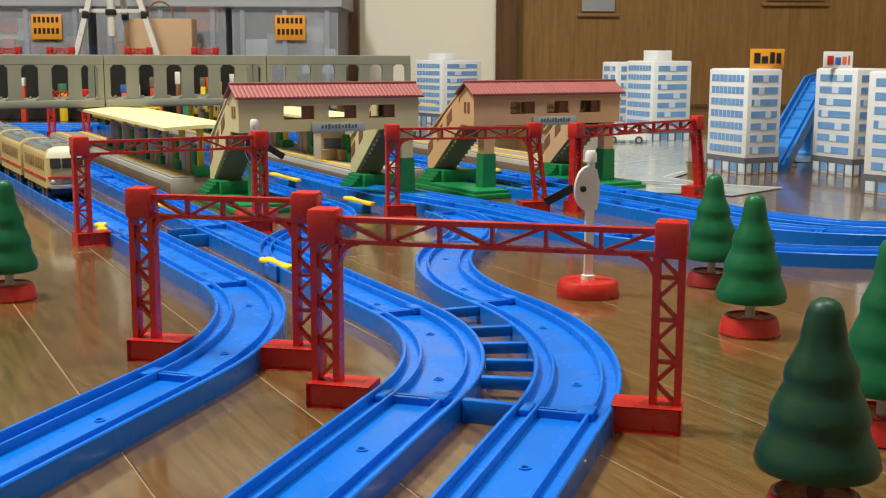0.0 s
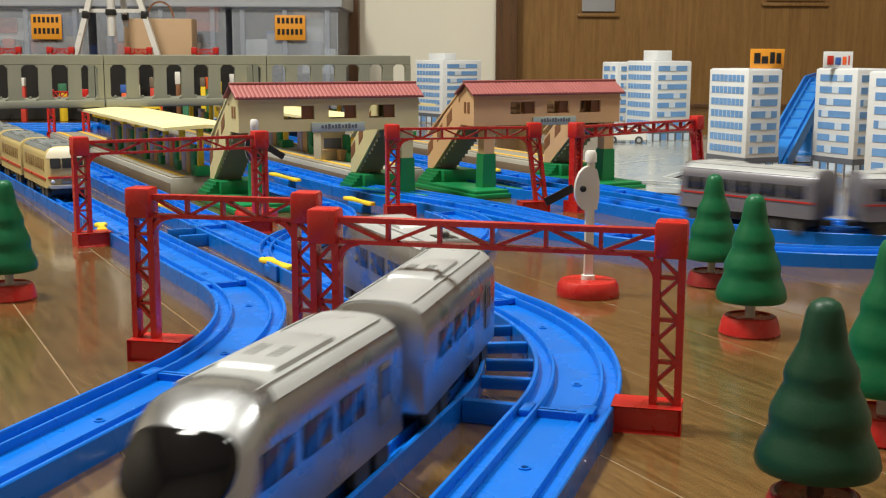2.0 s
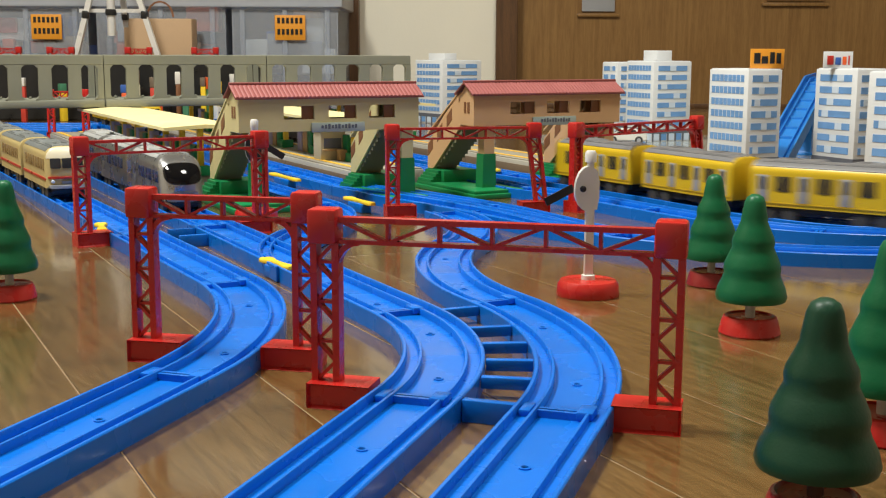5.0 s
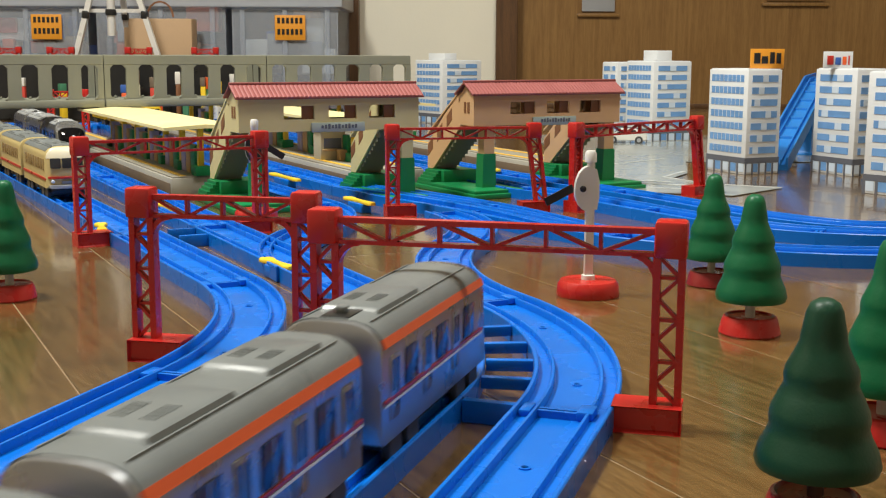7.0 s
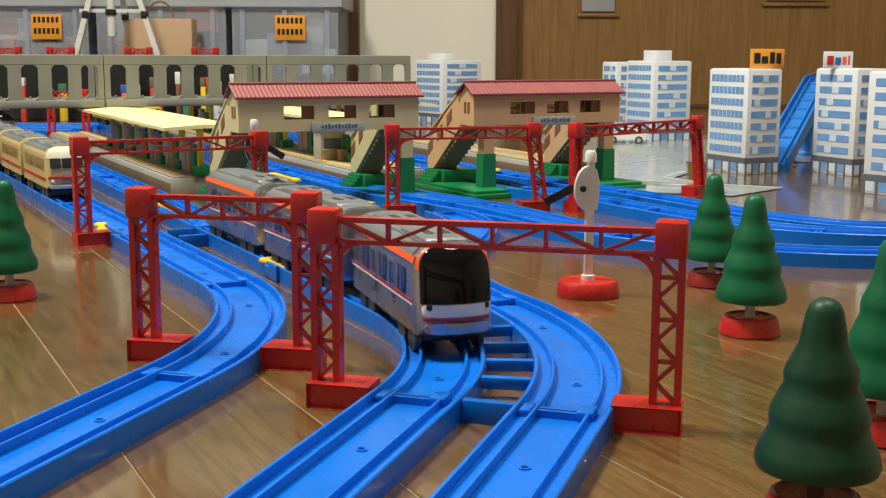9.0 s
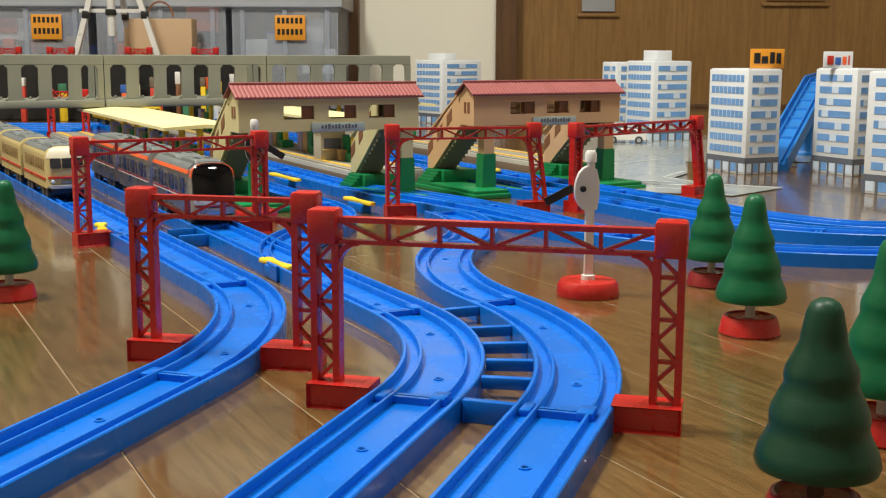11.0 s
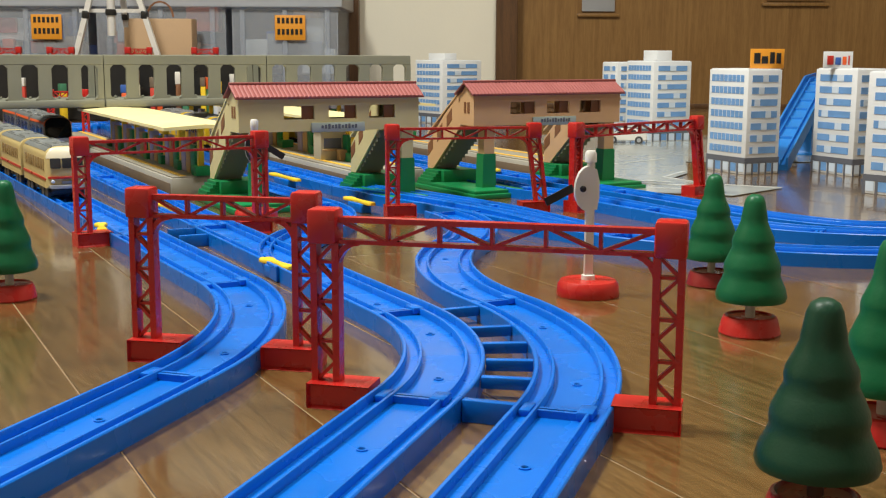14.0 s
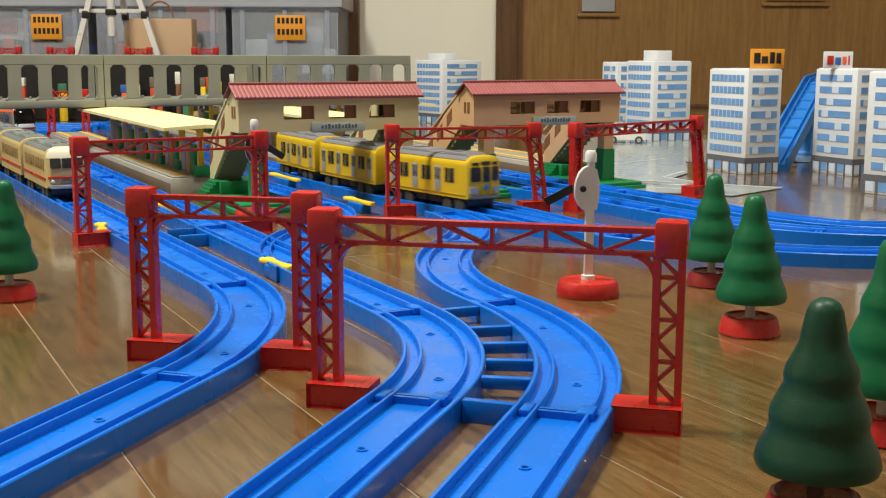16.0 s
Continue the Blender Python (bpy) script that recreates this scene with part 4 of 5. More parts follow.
# ---- storage boxes and tripod at the back ----
def storage_box(x0, x1, y, h, seed, lx):
    t = empty("storage_box", pose(x0, y, 0), "clear plastic storage box full of toy parts with an orange label", "storage box", "storage boxes")
    w, d = x1 - x0, 0.36
    for bx in ((0, w, 0, 0.002), (0, 0.002, 0.0021, d), (w - 0.002, w, 0.0021, d)):
        part("tub_side", box(B(), *bx, 0, h), "clear", t, smooth=False)
    part("tub_back", box(B(), 0.0021, w - 0.0021, d - 0.002, d, 0, h), "toy_grey", t, smooth=False)
    part("lid", box(B(), -0.012, w + 0.012, -0.014, d + 0.01, h - 0.012, h + 0.028, 0.004), "clear_lid", t)
    for x in (0.1, 0.5, 0.9):
        part("rib", box(B(), w * x - 0.006, w * x + 0.006, -0.005, -0.0002, 0.0, h - 0.004, 0.001), "clear", t)
    rng = random.Random(seed)
    for i in range(34):
        a, b, c = rng.uniform(0.02, w - 0.09), rng.uniform(0.01, 0.2), rng.uniform(0.09, h - 0.065)
        s = rng.uniform(0.02, 0.06)
        part("stored_part", box(B(), a, a + s * 1.3, b, b + s, c, c + s, 0.003), rng.choice(["toy_red", "toy_blue", "toy_grey", "orange", "white", "bag", "white", "toy_green"]), t)
    if lx < 0:
        return
    lab = part("label_card", box(B(), lx, lx + 0.072, -0.0075, -0.0055, h - 0.088, h - 0.030, 0.0005), "orange_sign", t, "orange label with dark writing")
    for r in range(2):
        for i in range(6):
            part("letter_bar", box(B(), lx + 0.006 + i * 0.0105, lx + 0.0125 + i * 0.0105, -0.0083, -0.0076, h - 0.075 + r * 0.026, h - 0.062 + r * 0.026), "black", lab)


def back_corner():
    for i, (a, b) in enumerate(((-1.13, -0.84), (-0.82, -0.515), (-0.50, -0.25))):
        storage_box(a, b, 2.86, 0.262, i + 3, (0.158, -1, 0.102)[i])
    t = empty("paper_bag", pose(-0.6545, 2.80, 0), "brown kraft paper bag standing in front of the boxes", "paper bag")
    bm = box(B(), -0.078, 0.078, -0.03, 0.03, 0, 0.221, 0.003)
    part("bag_body", bm, "bag", t)
    bm = B()
    for i in range(8):
        u, v = math.pi * i / 8, math.pi * (i + 1) / 8
        bar(bm, (0.03 * math.cos(u), 0, 0.225 + 0.035 * math.sin(u)), (0.03 * math.cos(v), 0, 0.225 + 0.035 * math.sin(v)), 0.004, 0.004)
    part("handle", bm, "brown", t)
    t = empty("tripod", pose(-0.735, 2.68, 0), "silver camera tripod with black leg clamps", "tripod")
    for bot, top in (((-0.116, -0.02, 0.0), (0.004, 0.0, 0.43)), ((0.147, -0.02, 0.0), (0.012, 0.0, 0.43)), ((0.008, 0.17, 0.0), (0.008, 0.012, 0.43))):
        bot, top = Vector(bot), Vector(top)
        leg = part("leg", bar(B(), bot, top, 0.0115, 0.0115), "steel", t)
        c = bot.lerp(top, 0.525)
        part("clamp", box(B(), c.x - 0.0075, c.x + 0.0075, c.y - 0.0075, c.y + 0.0075, c.z - 0.009, c.z + 0.009, 0.003), "black", leg)
    part("column", lathe(B(), [(0.009, 0.18), (0.009, 0.5)], 16), "steel", t)
    part("collar", lathe(B(), [(0.012, 0.225), (0.013, 0.232), (0.012, 0.238)], 16), "black", t)
    part("spreader", bar(B(), (-0.07, 0, 0.235), (0.07, 0, 0.235), 0.008, 0.004), "steel", t)
    # toys and red gantries beyond the viaduct
    for x in (-0.95, -0.835, -0.665, -0.52):
        gantry((x - 0.03, 2.632), (x + 0.03, 2.632), 0.156, label="red plastic gantry standing beyond the viaduct")
    rng = random.Random(8)
    for i, (x, c) in enumerate(((-0.875, "toy_red"), (-0.80, "yellow"), (-0.665, "orange"), (-0.645, "ivory"), (-0.605, "toy_red"), (-0.59, "orange"), (-0.555, "brown"), (-0.535, "toy_green"), (-0.50, "yellow"), (-0.485, "toy_green"), (-0.47, "white"), (-0.44, "toy_blue"), (-0.425, "toy_green"), (-0.40, "toy_blue"))):
        t = empty("toy_figure_block", pose(x, 2.51 + rng.uniform(-0.02, 0.02), 0, 0, 0, rng.uniform(0, 90)), "small coloured toy piece standing beyond the viaduct", "toy", "toys beyond the viaduct")
        s = rng.uniform(0.005, 0.009)
        h = rng.uniform(0.085, 0.115)
        part("body", box(B(), -s, s, -s, s, 0, h * 0.7, 0.002), c, t)
        part("top", box(B(), -s * 1.2, s * 0.9, -s, s, h * 0.7, h * rng.uniform(0.85, 1.0), 0.001), rng.choice(["toy_blue", "white", "orange", "toy_green", "yellow", "platform_side"]), t)
    # added black block: stands in for the shade seen through the viaduct openings
    case = new("dark_backing", link("dark_backing", box(B(), -1.05, -0.39, 2.56, 2.61, 0, 0.128, 0.004), "black"))
    tagged(case, "long low black block added behind the viaduct to darken its openings", "case")
    gantry((-0.672, 2.03), (-0.60, 2.03), 0.083, label="red plastic gantry far down the tracks")
    cab = new("cabinet", link("cabinet", box(B(), -2.19, -0.33, 3.0, 3.24, 0, 0.9, 0.004), "dark_gap"))
    tagged(cab, "dark cabinet behind the storage boxes", "cabinet")


# ---- trains ----
def shell_outline(w, z0, z1, crown, k=7):
    """Half-round-roofed cross-section of a carriage: sides, rounded shoulders, crowned roof."""
    out = [(w, z0), (w, z1 - crown * 1.35)]
    for i in range(1, k):
        a = math.pi / 2 * i / k
        out.append((w * math.cos(a) ** 0.62, z1 - crown * 1.35 + crown * 1.35 * math.sin(a) ** 0.9))
    out.append((0, z1))
    return out + [(-u, z) for u, z in out[-2::-1]]


def loft(bm, rings):
    vs = [[bm.verts.new(p) for p in r] for r in rings]
    n = len(vs[0])
    for a, b in zip(vs, vs[1:]):
        for i in range(n):
            bm.faces.new((a[i], a[(i + 1) % n], b[(i + 1) % n], b[i]))
    bm.faces.new(vs[0])
    bm.faces.new(vs[-1][::-1])
    return bm


def rounded(cx, cz, hw, hh, p=5.0, k=36):
    """A rounded rectangle in the face's plane."""
    out = []
    for i in range(k):
        a = 2 * math.pi * i / k
        c, d = math.cos(a), math.sin(a)
        out.append((cx + hw * math.copysign(abs(c) ** (2 / p), c), cz + hh * math.copysign(abs(d) ** (2 / p), d)))
    return out


def carriage(style, cab, label, at):
    """One carriage, +y the way it runs; cab is +1 (face in front), -1 (face behind) or 0. z = 0 is the wheel groove."""
    S = STYLES[style]
    t = empty("train_car", at, label, "toy train", S["group"])
    L, w, z0, z1 = S["len"], 0.0184, 0.0150, S["top"] + 0.0045
    crown, zb = S["crown"], 0.0150 - S.get("drop", 0.0042)
    y0, y1 = -L / 2, L / 2
    bulge, rake, edge, zm = S["nose"]
    zc = (zb + z1) / 2

    def depth(u, z):
        """How far the face lies behind its foremost point."""
        a, b = min(1.0, abs(u) / w), max(0.0, min(1.0, (z - z0 - zm) / (z1 - z0 - zm)))
        return bulge * a * a + rake * b * b + edge * (a ** 8 + b ** 8)

    def end_y(side, u, z, back=0.0):
        e = (y1 if side > 0 else y0) + (side * S.get("beak", 0.0) if cab == side else 0.0)
        return e - side * ((depth(u, z) if cab == side else 0.0) + back)
    ring = shell_outline(w, zb, z1, crown, 14)
    # body: straight walls, a softened plain end, the face closed by shrinking rings
    rows = []
    for side in (-1, 1):
        if cab == side:
            cap = [[(u * f, end_y(side, u * f, zc + (z - zc) * f), zc + (z - zc) * f) for u, z in ring] for f in (0.03, 0.15, 0.3, 0.45, 0.58, 0.7, 0.79, 0.86, 0.92, 0.96, 0.985, 1.0)]
            cap.append([(u, end_y(side, u, z, 0.010), z) for u, z in ring])
        else:
            cap = [[(u * f, end_y(side, u, z, b), zc + (z - zc) * f) for u, z in ring] for f, b in ((0.955, 0.0), (0.985, 0.0004), (1.0, 0.0016))]
        rows.append(cap)
    part("body", loft(B(), rows[0] + rows[1][::-1]), S["body"], t)

    def skin(name, pts, lift, material, a=None, b=None):
        """A thin shell that follows the body over an open run of its outline."""
        outer = [(u * (1 + lift / w), z + lift * (0.8 if z > zc else 0)) for u, z in pts]
        inner = [(u * 0.96, zc + (z - zc) * 0.97) for u, z in pts[::-1]]
        base = pts + pts[::-1]
        lines = []
        for side, back in ((-1, a), (1, b)):
            lines.append([(q[0], end_y(side, p[0], p[1], back), q[1]) for p, q in zip(base, outer + inner)])
        return part(name, loft(B(), lines), material, t)
    zt = z1 - crown * S["roof_from"]
    plain = 0.0018
    fa, fb = (S["roof_back"] if cab < 0 else plain), (S["roof_back"] if cab > 0 else plain)
    skin("roof", [p for p in ring if p[1] >= zt], 0.0004, S["roof"], fa, fb)
    ya, yb = y0 + (bulge + edge + 0.002 if cab < 0 else 0.001), y1 - (bulge + edge + 0.002 if cab > 0 else 0.001)
    # roof equipment: low air units with louvres, long seams
    for c, l2, ww in S["units"]:
        if cab * c > 0 and abs(c) + l2 > L / 2 - rake - 0.006:
            continue
        outline = [(-ww - 0.0012, z1 - 0.0022), (-ww, z1 + 0.0008), (-ww + 0.0016, z1 + 0.0016), (ww - 0.0016, z1 + 0.0016), (ww, z1 + 0.0008), (ww + 0.0012, z1 - 0.0022)]
        u = part("roof_unit", loft(B(), [[(x * f, c + d, min(z, z1 + h)) for x, z in outline] for d, f, h in ((-l2 - 0.0015, 0.96, -0.001), (-l2, 1, 0.0009), (-l2 + 0.0015, 1, 0.0017), (l2 - 0.0015, 1, 0.0017), (l2, 1, 0.0009), (l2 + 0.0015, 0.96, -0.001))]), S["roof"], t)
        for j in range(4):
            for sx in (-1, 1):
                part("louvre", box(B(), *sorted((sx * ww * 0.2, sx * ww * 0.62)), c - l2 * 0.5 + j * l2 * 0.16, c - l2 * 0.5 + j * l2 * 0.16 + 0.0008, z1 + 0.0014, z1 + 0.0020), S["roof"], u)
    for sx in (-1, 1):
        part("roof_seam", box(B(), *sorted((sx * 0.0118, sx * 0.0123)), y0 + 0.006 + (rake if cab < 0 else 0), y1 - 0.006 - (rake if cab > 0 else 0), z1 - 0.0026, z1 - 0.0004), S["roof"], t)
    if S.get("switch") and cab > 0:
        part("switch_slot", box(B(), -0.005, 0.005, -0.060, -0.046, z1 - 0.001, z1 + 0.0007, 0.0004), "black", t)
        part("switch", box(B(), -0.002, 0.002, -0.055, -0.051, z1 + 0.0006, z1 + 0.0030, 0.0006), "roof_grey", t)
    for sx in (-1, 1):
        if S.get("shoulder"):
            run_of = [p for p in ring if p[0] * sx > 0 and zt - S["band"] <= p[1] <= zt + 0.0004]
            run_of = sorted(run_of, key=lambda p: p[1] * sx)
            low = (sx * w, zt - S["band"])
            skin("shoulder_stripe", [low] + run_of if sx > 0 else run_of + [low], 0.0006, S["shoulder"], 0.0005 if cab < 0 else plain, 0.0005 if cab > 0 else plain)
        for z, h, m in S["stripes"]:
            part("side_stripe", box(B(), *sorted((sx * w, sx * (w + 0.00062))), ya, yb, z + 0.0045, z + 0.0045 + h), m, t, smooth=False)
        for kind, c, wd, za, ze in S["side"]:
            if ya + 0.003 < c - wd and c + wd < yb - 0.003:
                if kind == "door":
                    d = part("door", box(B(), *sorted((sx * w, sx * (w + 0.0005))), c - wd, c + wd, za, ze, 0.0002), S["door"], t)
                    for q in (-1, 1):
                        part("door_pane", box(B(), *sorted((sx * (w + 0.0005), sx * (w + 0.0007))), *sorted((c + q * wd * 0.2, c + q * wd * 0.75)), za + (ze - za) * 0.45, ze - 0.0015), S["pane"], d)
                else:
                    pane = part("window", box(B(), *sorted((sx * w, sx * (w + 0.0005))), c - wd, c + wd, za, ze, 0.0002), S["pane"], t)
                    part("window_bar", box(B(), *sorted((sx * (w + 0.0004), sx * (w + 0.0007))), c - 0.0004, c + 0.0004, za, ze), S["body"], pane, smooth=False)
    # underframe, equipment boxes, bogies and wheels
    part("underframe", box(B(), -0.0140, 0.0140, y0 + 0.006, y1 - 0.006, 0.0080, zb + 0.0006, 0.0008), "under", t)
    for c in (-0.011, 0.010):
        part("equipment_box", box(B(), -0.0158, 0.0158, c - 0.008, c + 0.008, 0.0070, zb + 0.0004, 0.0012), "under", t)
    for c in (-L * 0.30, L * 0.30):
        bg = part("bogie", box(B(), -0.0150, 0.0150, c - 0.014, c + 0.014, 0.0050, zb + 0.0003, 0.0015), "under", t)
        for q in (-0.009, 0.009):
            for sx in (-1, 1):
                part("wheel", lathe(B(), [(0.001, -0.0016), (0.0062, -0.0016), (0.0066, 0), (0.0062, 0.0016), (0.001, 0.0016)], 18, pose(sx * 0.0155, c + q, 0.0066, 0, 90)), "tyre", bg)
    for sy, y in ((1, y1), (-1, y0)):
        if cab != sy:
            part("coupler", box(B(), -0.004, 0.004, *sorted((y - sy * 0.004, y + sy * 0.007)), 0.0085, 0.0125, 0.0006), "under", t)
            part("end_door", box(B(), -0.005, 0.005, *sorted((y, y + sy * 0.0005)), z0 + 0.003, z1 - 0.008, 0.0003), S["end"], t)
    if cab:
        cab_face(S, t, cab, end_y, ring, w, z0, z1, zc)
    return t


def cab_face(S, t, s, end_y, ring, w, z0, z1, zc):
    def patch(name, pts, material, lift=0.0005, label=""):
        """A panel that lies on the curved face, its rim let in."""
        cx, cz = sum(p[0] for p in pts) / len(pts), sum(p[1] for p in pts) / len(pts)
        rings = []
        for f, h in ((1.0, -0.0012), (1.0, lift * 0.5), (0.975, lift), (0.92, lift), (0.84, lift), (0.74, lift), (0.62, lift), (0.48, lift), (0.34, lift), (0.18, lift), (0.03, lift)):
            q = [(cx + (u - cx) * f, cz + (z - cz) * f) for u, z in pts]
            rings.append([(u, end_y(s, u, z) + s * h, z) for u, z in q])
        return part(name, loft(B(), rings), material, t, label)

    def dense(pts, step=0.0022):
        """Split long edges, so that a panel follows the face between its corners."""
        out = []
        for p, q in zip(pts, pts[1:] + pts[:1]):
            k = max(1, int(math.hypot(q[0] - p[0], q[1] - p[1]) / step))
            out += [(p[0] + (q[0] - p[0]) * i / k, p[1] + (q[1] - p[1]) * i / k) for i in range(k)]
        return out

    def lamp(name, u, z, r, m):
        part(name, lathe(B(), [(r, -0.002), (r, 0.0008), (r * 0.7, 0.0013)], 16, pose(u, end_y(s, u, z), z, -90 * s)), m, t)
    kind = S["face"]
    if kind == "flat_black":
        full = [(u * 0.992, zc + (z - zc) * 0.992) for u, z in ring if z > z0 + 0.0018]
        patch("face_frame", dense(full), S["shoulder"] or S["body"], 0.0003)
        if S["shoulder"]:
            glass = [(u * 0.925, zc + (z - zc) * 0.985) for u, z in ring if z > z0 + 0.016]
            glass = [(w * 0.925, z0 + 0.0108)] + glass + [(-w * 0.925, z0 + 0.0108)]
        else:
            glass = rounded(0, z0 + 0.0225, w * 0.90, 0.0078, 6)
        patch("windscreen", dense(glass), "gloss_black", 0.0008)
        patch("face_band", rounded(0, z0 + 0.0078, w * 0.90, 0.0030, 7), "white" if S.get("white_band") else S["body"], 0.0009)
        patch("lower_band", rounded(0, z0 + 0.0036, w * 0.88, 0.0008, 7), S["low"], 0.0010)
        patch("skirt", rounded(0, z0 - 0.0004, w * 0.86, 0.0026, 7), S["body"], 0.0012)
        for x in (-1, 1):
            lamp("headlight", x * w * 0.74, z0 + 0.0096, 0.0017, "black")
    elif kind == "bullet":
        patch("windscreen", rounded(0, z0 + 0.0205, w * 0.88, 0.0092, 3.0, 60), "gloss_black", 0.0012)
        patch("skirt", rounded(0, z0 - 0.0010, w * 0.80, 0.0024, 5), "silver_dark", 0.0008)
        patch("lower_band", rounded(0, z0 + 0.0046, w * 0.62, 0.0009, 6), "silver_dark", 0.0004)
    elif kind == "three_pane":
        for a, b in ((-0.0158, -0.0060), (-0.0040, 0.0040), (0.0060, 0.0158)):
            lo = 0.0140 if abs(a + b) > 0.001 else 0.0135
            patch("windscreen", rounded((a + b) / 2, z0 + (lo + 0.0265) / 2, (b - a) / 2, (0.0265 - lo) / 2, 9), "smoke")
        patch("headsign", rounded(0, z0 + 0.0298, 0.0052, 0.0016, 9), "smoke")
        for a in (-1, 1):
            patch("marker", rounded(a * 0.0108, z0 + 0.0294, 0.0036, 0.0013, 6), "smoke")
            patch("lamp_panel", rounded(a * 0.0128, z0 + 0.0062, 0.0040, 0.0030, 8), S["door"], 0.0007)
            patch("cab_mullion", rounded(a * 0.0050, z0 + 0.0150, 0.0006, 0.0130, 9), S["body"], 0.0009)
        lamp("badge", 0, z0 + 0.0090, 0.0026, "sky_blue")
        patch("skirt", rounded(0, z0 + 0.0002, w * 0.86, 0.0014, 8), S["low"], 0.0007)
    else:
        # old express: white upper cab, three windows, red stripe
        patch("cab_top", dense([(u * 0.97, zc + (z - zc) * 0.985) for u, z in ring if z > z0 + 0.0095]), "ivory", 0.0006)
        for a, b in ((-0.0150, -0.0058), (-0.0046, 0.0046), (0.0058, 0.0150)):
            patch("windscreen", rounded((a + b) / 2, z0 + 0.0212, (b - a) / 2, 0.0048, 9), "smoke", 0.0010)
        patch("face_stripe", rounded(0, z0 + 0.0078, w * 0.93, 0.0012, 9), "red_paint", 0.0008)
        patch("bumper", rounded(0, z0 - 0.0008, w * 0.88, 0.0018, 8), "toy_grey", 0.0016)
        patch("plate_band", rounded(0, z0 + 0.0034, w * 0.3, 0.0013, 8), "silver_dark", 0.0009)
        for a in (-1, 1):
            lamp("headlight", a * w * 0.72, z0 + 0.0042, 0.0016, "win_pale")


def row(kinds, z0=0.0150):
    return [(k, c, wd, z0 + a, z0 + b) for k, c, wd, a, b in kinds]


COMMUTER = row([(("door" if i % 2 == 0 else "window"), -0.052 + i * 0.0173, 0.0044 if i % 2 == 0 else 0.0066, 0.003 if i % 2 == 0 else 0.0118, 0.0252 if i % 2 == 0 else 0.0245) for i in range(7)])
STYLES = {
    "grey": dict(group="silver express train", len=0.127, top=0.0470, crown=0.0092, nose=(0.0060, 0.0240, 0.0040, 0.010), roof_back=0.010, body="silver", roof="silver_roof", roof_from=0.55, units=[(0.004, 0.020, 0.0095)],
                 switch=True, shoulder=None, stripes=[], side=row([("window", -0.034, 0.010, 0.012, 0.022), ("window", -0.008, 0.010, 0.012, 0.022), ("window", 0.018, 0.010, 0.012, 0.022), ("door", 0.046, 0.005, 0.004, 0.024)]),
                 door="silver_dark", pane="pane_blue", face="bullet", low="silver_dark", end="silver_dark"),
    "orange": dict(group="orange and silver commuter train", len=0.127, top=0.0480, crown=0.0085, nose=(0.0048, 0.0090, 0.0030, 0.010), beak=0.004, roof_back=0.006, body="silver", roof="roof_grey", roof_from=0.72, band=0.0030, units=[(-0.026, 0.020, 0.0105), (0.032, 0.017, 0.0105)],
                   switch=True, shoulder="orange", stripes=[(0.0205, 0.0010, "maroon"), (0.0192, 0.0009, "white")], side=COMMUTER, door="silver", pane="pane_blue", face="flat_black", low="maroon", white_band=True, end="silver_dark"),
    "redline": dict(group="silver commuter train with a red line", len=0.127, top=0.0465, crown=0.0080, nose=(0.0025, 0.0035, 0.0020, 0.014), roof_back=0.004, drop=0.0010, body="line_grey", roof="silver_roof", roof_from=0.62, units=[(-0.03, 0.016, 0.010), (0.03, 0.016, 0.010)],
                    shoulder=None, stripes=[(0.0215, 0.0013, "red_paint")], side=row([("window", -0.046 + 0.0225 * i, 0.0098, 0.0145, 0.0245) for i in range(5)]), door="line_grey", pane="smoke", face="flat_black", low="silver_dark", end="line_grey"),
    "yellow": dict(group="yellow commuter train", len=0.127, top=0.0470, crown=0.0075, nose=(0.0022, 0.0020, 0.0018, 0.018), roof_back=0.004, drop=0.0012, body="train_yellow", roof="mid_grey", roof_from=0.60, units=[(-0.028, 0.02, 0.0105), (0.032, 0.016, 0.0105)],
                   shoulder=None, stripes=[(0.0120, 0.0007, "train_shade")], side=COMMUTER, door="door_grey", pane="smoke", face="three_pane", low="roof_grey", end="train_yellow"),
    "cream": dict(group="cream express train", len=0.127, top=0.0470, crown=0.0080, nose=(0.0040, 0.0060, 0.0025, 0.014), roof_back=0.006, drop=0.0025, body="cream", roof="roof_grey", roof_from=0.7, units=[(-0.03, 0.016, 0.010), (0.03, 0.014, 0.010)],
                  shoulder=None, stripes=[(0.0155, 0.0022, "red_paint")], side=row([("window", -0.044 + 0.0128 * i, 0.0048, 0.014, 0.0245) for i in range(8)]), door="cream", pane="cream_pane", face="express", low="red_paint", end="cream"),
}
STYLES["amber"] = dict(STYLES["yellow"], roof="silver_roof", pane="pane_amber")
WORDS = {
    "grey": "silver grey toy express carriage", "orange": "silver toy carriage with orange shoulders, grey roof", "redline": "silver toy commuter carriage with a thin red line",
    "yellow": "yellow toy commuter carriage with a pale grey roof", "cream": "cream toy express carriage with a red stripe", "amber": "yellow toy commuter carriage with a silver roof",
}


def place(path, s, half=0.036):
    a, b = path.at(s - half), path.at(s + half)
    c, d = (a + b) / 2, b - a
    return pose(c.x, c.y, 0.006, 0, 0, math.degrees(math.atan2(d.y, d.x)) - 90)


def train(style, cars=3, face_front=True, face_rear=True):
    out = []
    for i in range(cars):
        cab = 1 if (i == 0 and face_front) else (-1 if (i == cars - 1 and face_rear) else 0)
        word = WORDS[style] + (", leading" if cab > 0 else ", last" if cab < 0 else ", middle")
        out.append(carriage(style, cab, word, Matrix.Identity(4)))
    return out


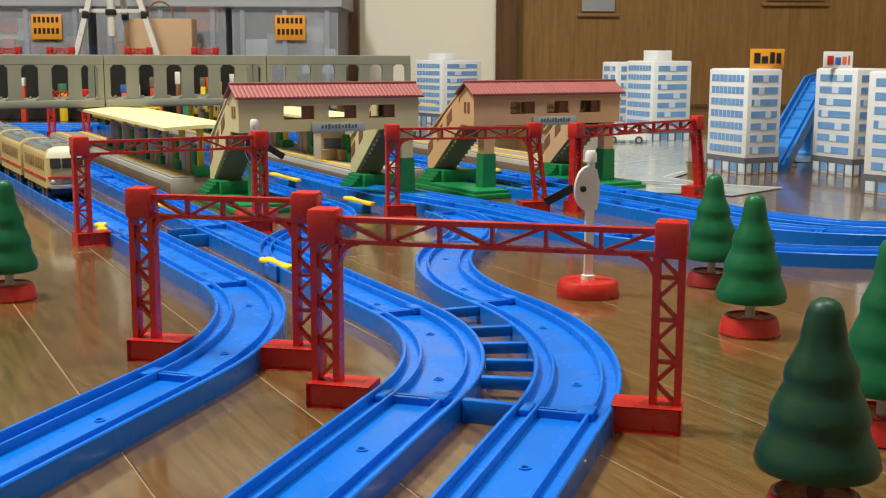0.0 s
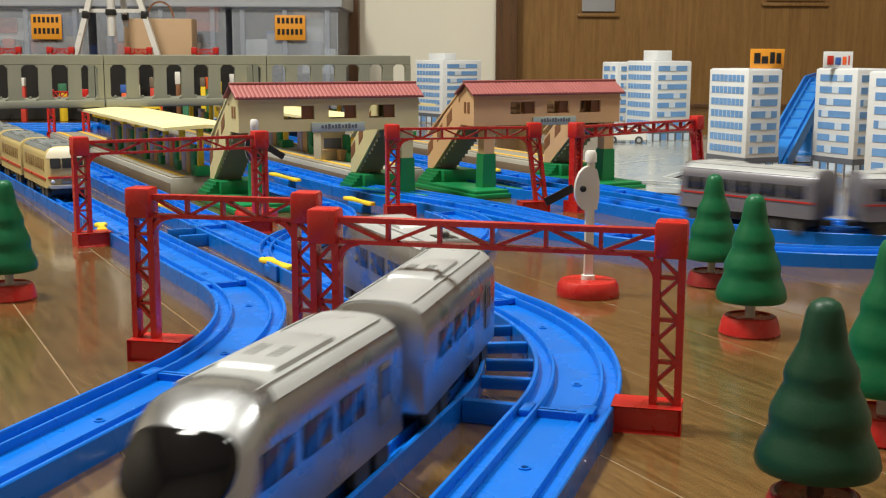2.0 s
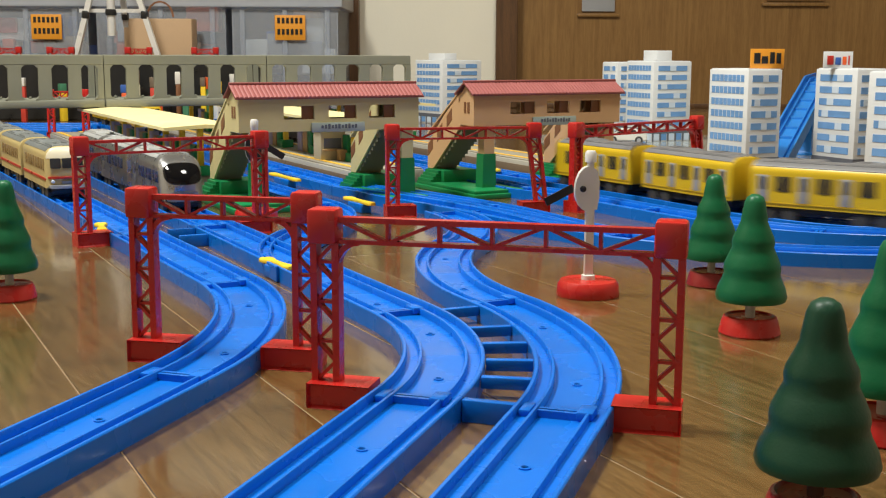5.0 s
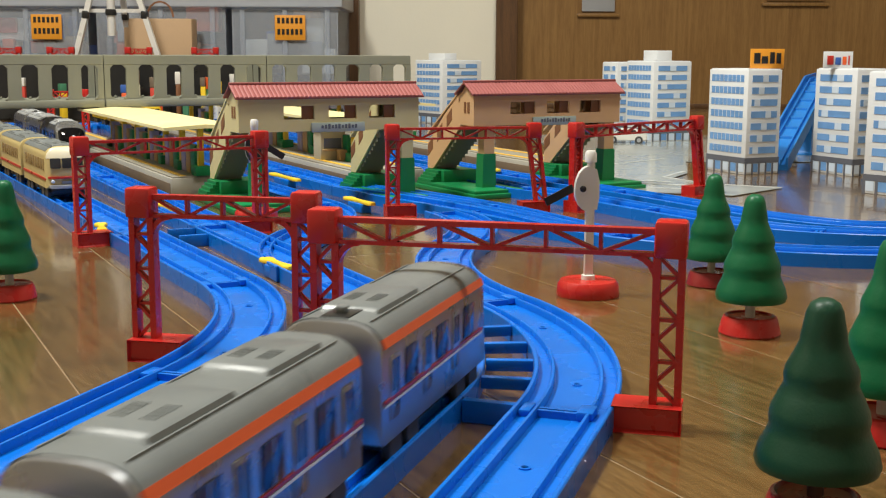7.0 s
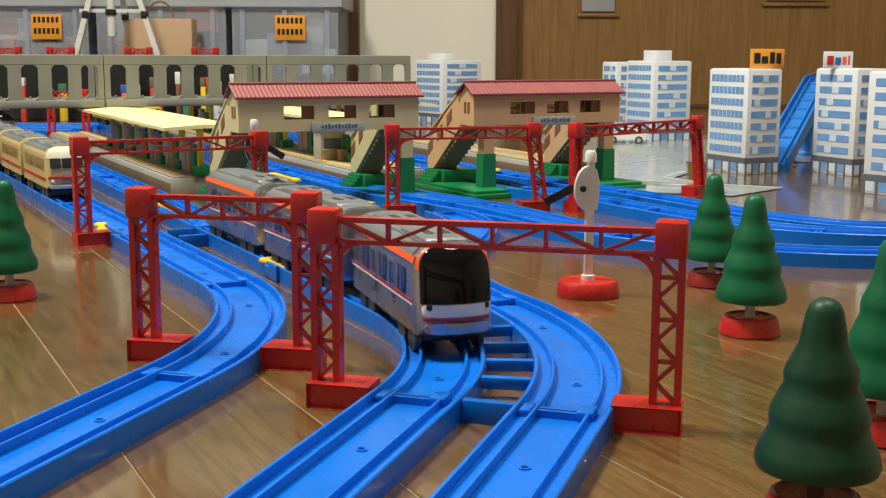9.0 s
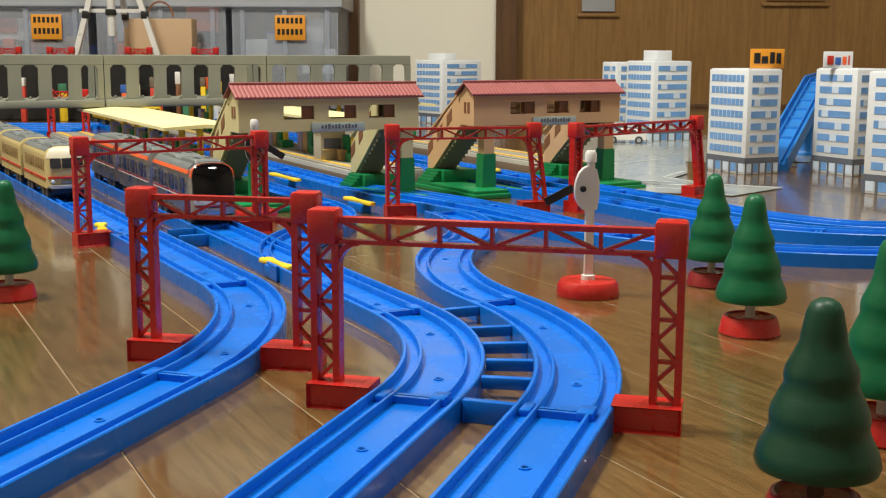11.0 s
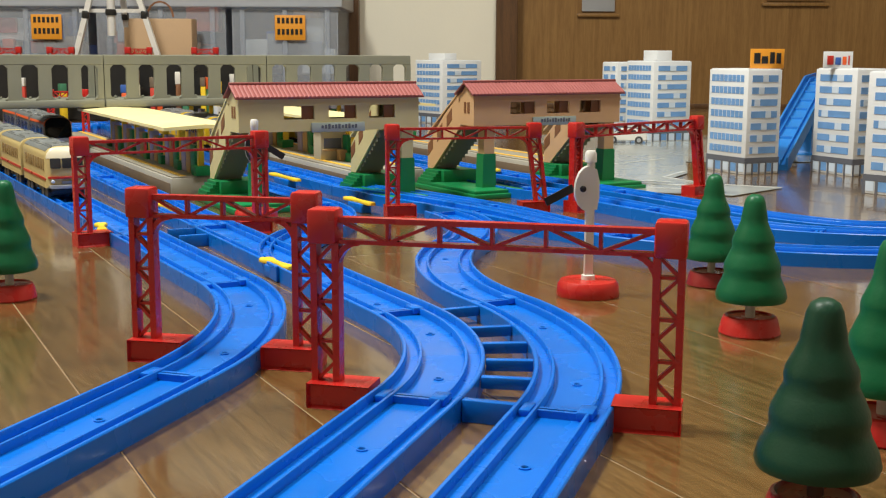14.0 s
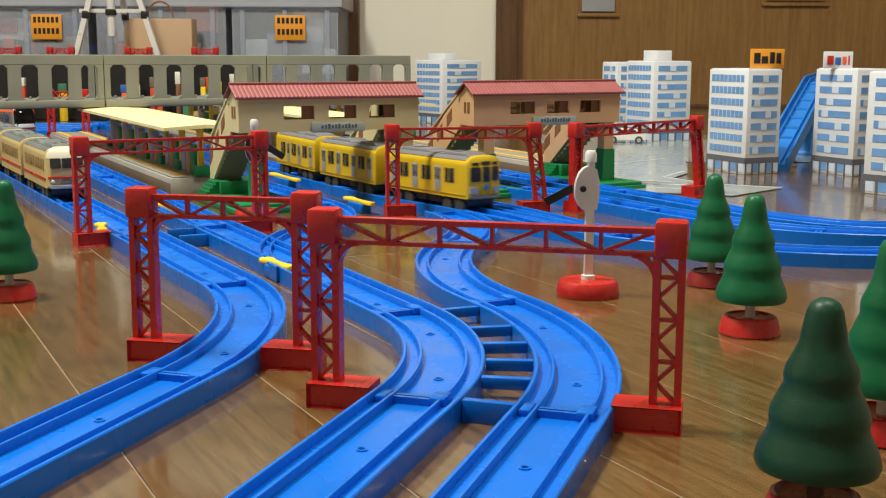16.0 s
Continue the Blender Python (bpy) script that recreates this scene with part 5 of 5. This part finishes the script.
def run(cars, style, path, keys, ref="rear", step=0.2):
    """Key a train along a path: keys are (seconds, length along the path of its rear or front end)."""
    pitch = STYLES[style]["len"] + 0.017
    L = STYLES[style]["len"]
    n = len(cars)
    ts = [i * step for i in range(int(16 / step) + 1)]

    def s_of(t):
        if t <= keys[0][0]:
            (a, b), (c, d) = keys[0], keys[1]
        elif t >= keys[-1][0]:
            (a, b), (c, d) = keys[-2], keys[-1]
        else:
            i = next(i for i in range(len(keys) - 1) if keys[i + 1][0] >= t)
            (a, b), (c, d) = keys[i], keys[i + 1]
        return b + (d - b) * (t - a) / (c - a)
    lo, hi = 0.07, path.s[-1] - 0.07
    for i, car in enumerate(cars):
        rows = []
        for t in ts:
            s = s_of(t)
            mid = s + L / 2 + pitch * (n - 1 - i) if ref == "rear" else s - L / 2 - pitch * i
            mid = max(lo + pitch * (n - 1 - i), min(hi - pitch * i, mid))
            rows.append((t, place(path, mid)))
        walk(car, rows)


def motions():
    run(GREY, "grey", P_T2, KEYS_GREY)
    run(ORANGE, "orange", P_T2, KEYS_ORANGE)
    run(REDLINE, "redline", P_BACK, KEYS_RED)
    run(YELLOW, "amber", P_BACK, KEYS_YELLOW)
    run(YELLOW_TWO, "yellow", P_M1, KEYS_TWO, ref="front")
    run(YELLOW_THREE, "yellow", P_B, KEYS_THREE, ref="front")


Z2 = 1.3
KEYS_GREY = [(0.0, Z2 - 0.731), (2.6, Z2 - 0.034), (12.2, Z2 + 2.54), (16.0, Z2 + 2.55)]
ZB = 1.431
KEYS_RED = [(0.0, ZB - 0.78), (1.8, ZB - 0.045), (2.6, ZB + 0.317), (3.0, ZB + 0.478), (3.6, ZB + 0.729), (7.9, ZB + 2.48), (16.0, ZB + 2.49)]
KEYS_YELLOW = [(0.0, ZB - 1.30), (8.3, ZB - 1.30), (11.3, ZB - 0.068), (11.6, ZB + 0.058), (12.0, ZB + 0.226), (12.5, ZB + 0.434), (13.2, ZB + 0.735), (16.0, ZB + 1.90)]
KEYS_TWO = [(0.0, 0.45), (12.18, 0.45), (14.5, 1.128), (15.0, 1.272), (15.5, 1.408), (16.0, 1.545)]
KEYS_THREE = [(0.0, 0.48), (1.08, 0.48), (3.9, 1.50), (4.1, 1.575), (6.3, 2.72), (8.0, 3.45), (16.0, 3.46)]
KEYS_ORANGE = [(0.0, Z2 - 1.28), (2.6, Z2 - 1.27), (4.5, Z2 - 0.94), (6.2, Z2 - 0.552), (7.0, Z2 - 0.376), (8.2, Z2 - 0.116), (9.0, Z2 + 0.072), (11.4, Z2 + 0.61), (12.4, Z2 + 0.85), (13.5, Z2 + 1.14), (14.5, Z2 + 1.36), (16.0, Z2 + 1.60)]

room()
tracks()
station()
viaduct()
town()
back_corner()
gantry((-0.0545, 0.4855), (0.0937, 0.4490))
gantry((-0.1485, 0.5595), (-0.0565, 0.541))
gantry((-0.278, 0.889), (-0.144, 0.972))
gantry((-0.052, 1.0635), (0.097, 1.1015), lean=0.008)
gantry((0.118, 1.098), (0.273, 1.245), lean=0.010)
tree(0.1622, 0.615, 0.99, wide=1.05), tree(0.1712, 0.748, 0.95, wide=1.05, base="maroon_base"), tree(-0.2585, 0.698, 0.95), tree(0.1172, 0.357, brown=True, wide=1.09, tall=0.955, base="maroon_base"), tree(0.170, 0.443, 1.04)
semaphore(0.0885, 0.714, 2)
small_signal(0.325, 1.0)
carriage("cream", -1, WORDS["cream"] + ", last", place(P_T1, P_T1.length_at(along(N1 - 0.016, 1.155)) + 0.0635))
for i in (1, 2, 3):
    carriage("cream", 0, WORDS["cream"] + ", middle", place(P_T1, P_T1.length_at(along(N1 - 0.016, 1.155)) + 0.0635 + 0.144 * i))
GREY, ORANGE, REDLINE = train("grey"), train("orange"), train("redline")
YELLOW, YELLOW_TWO, YELLOW_THREE = train("amber"), train("yellow"), train("yellow")
motions()
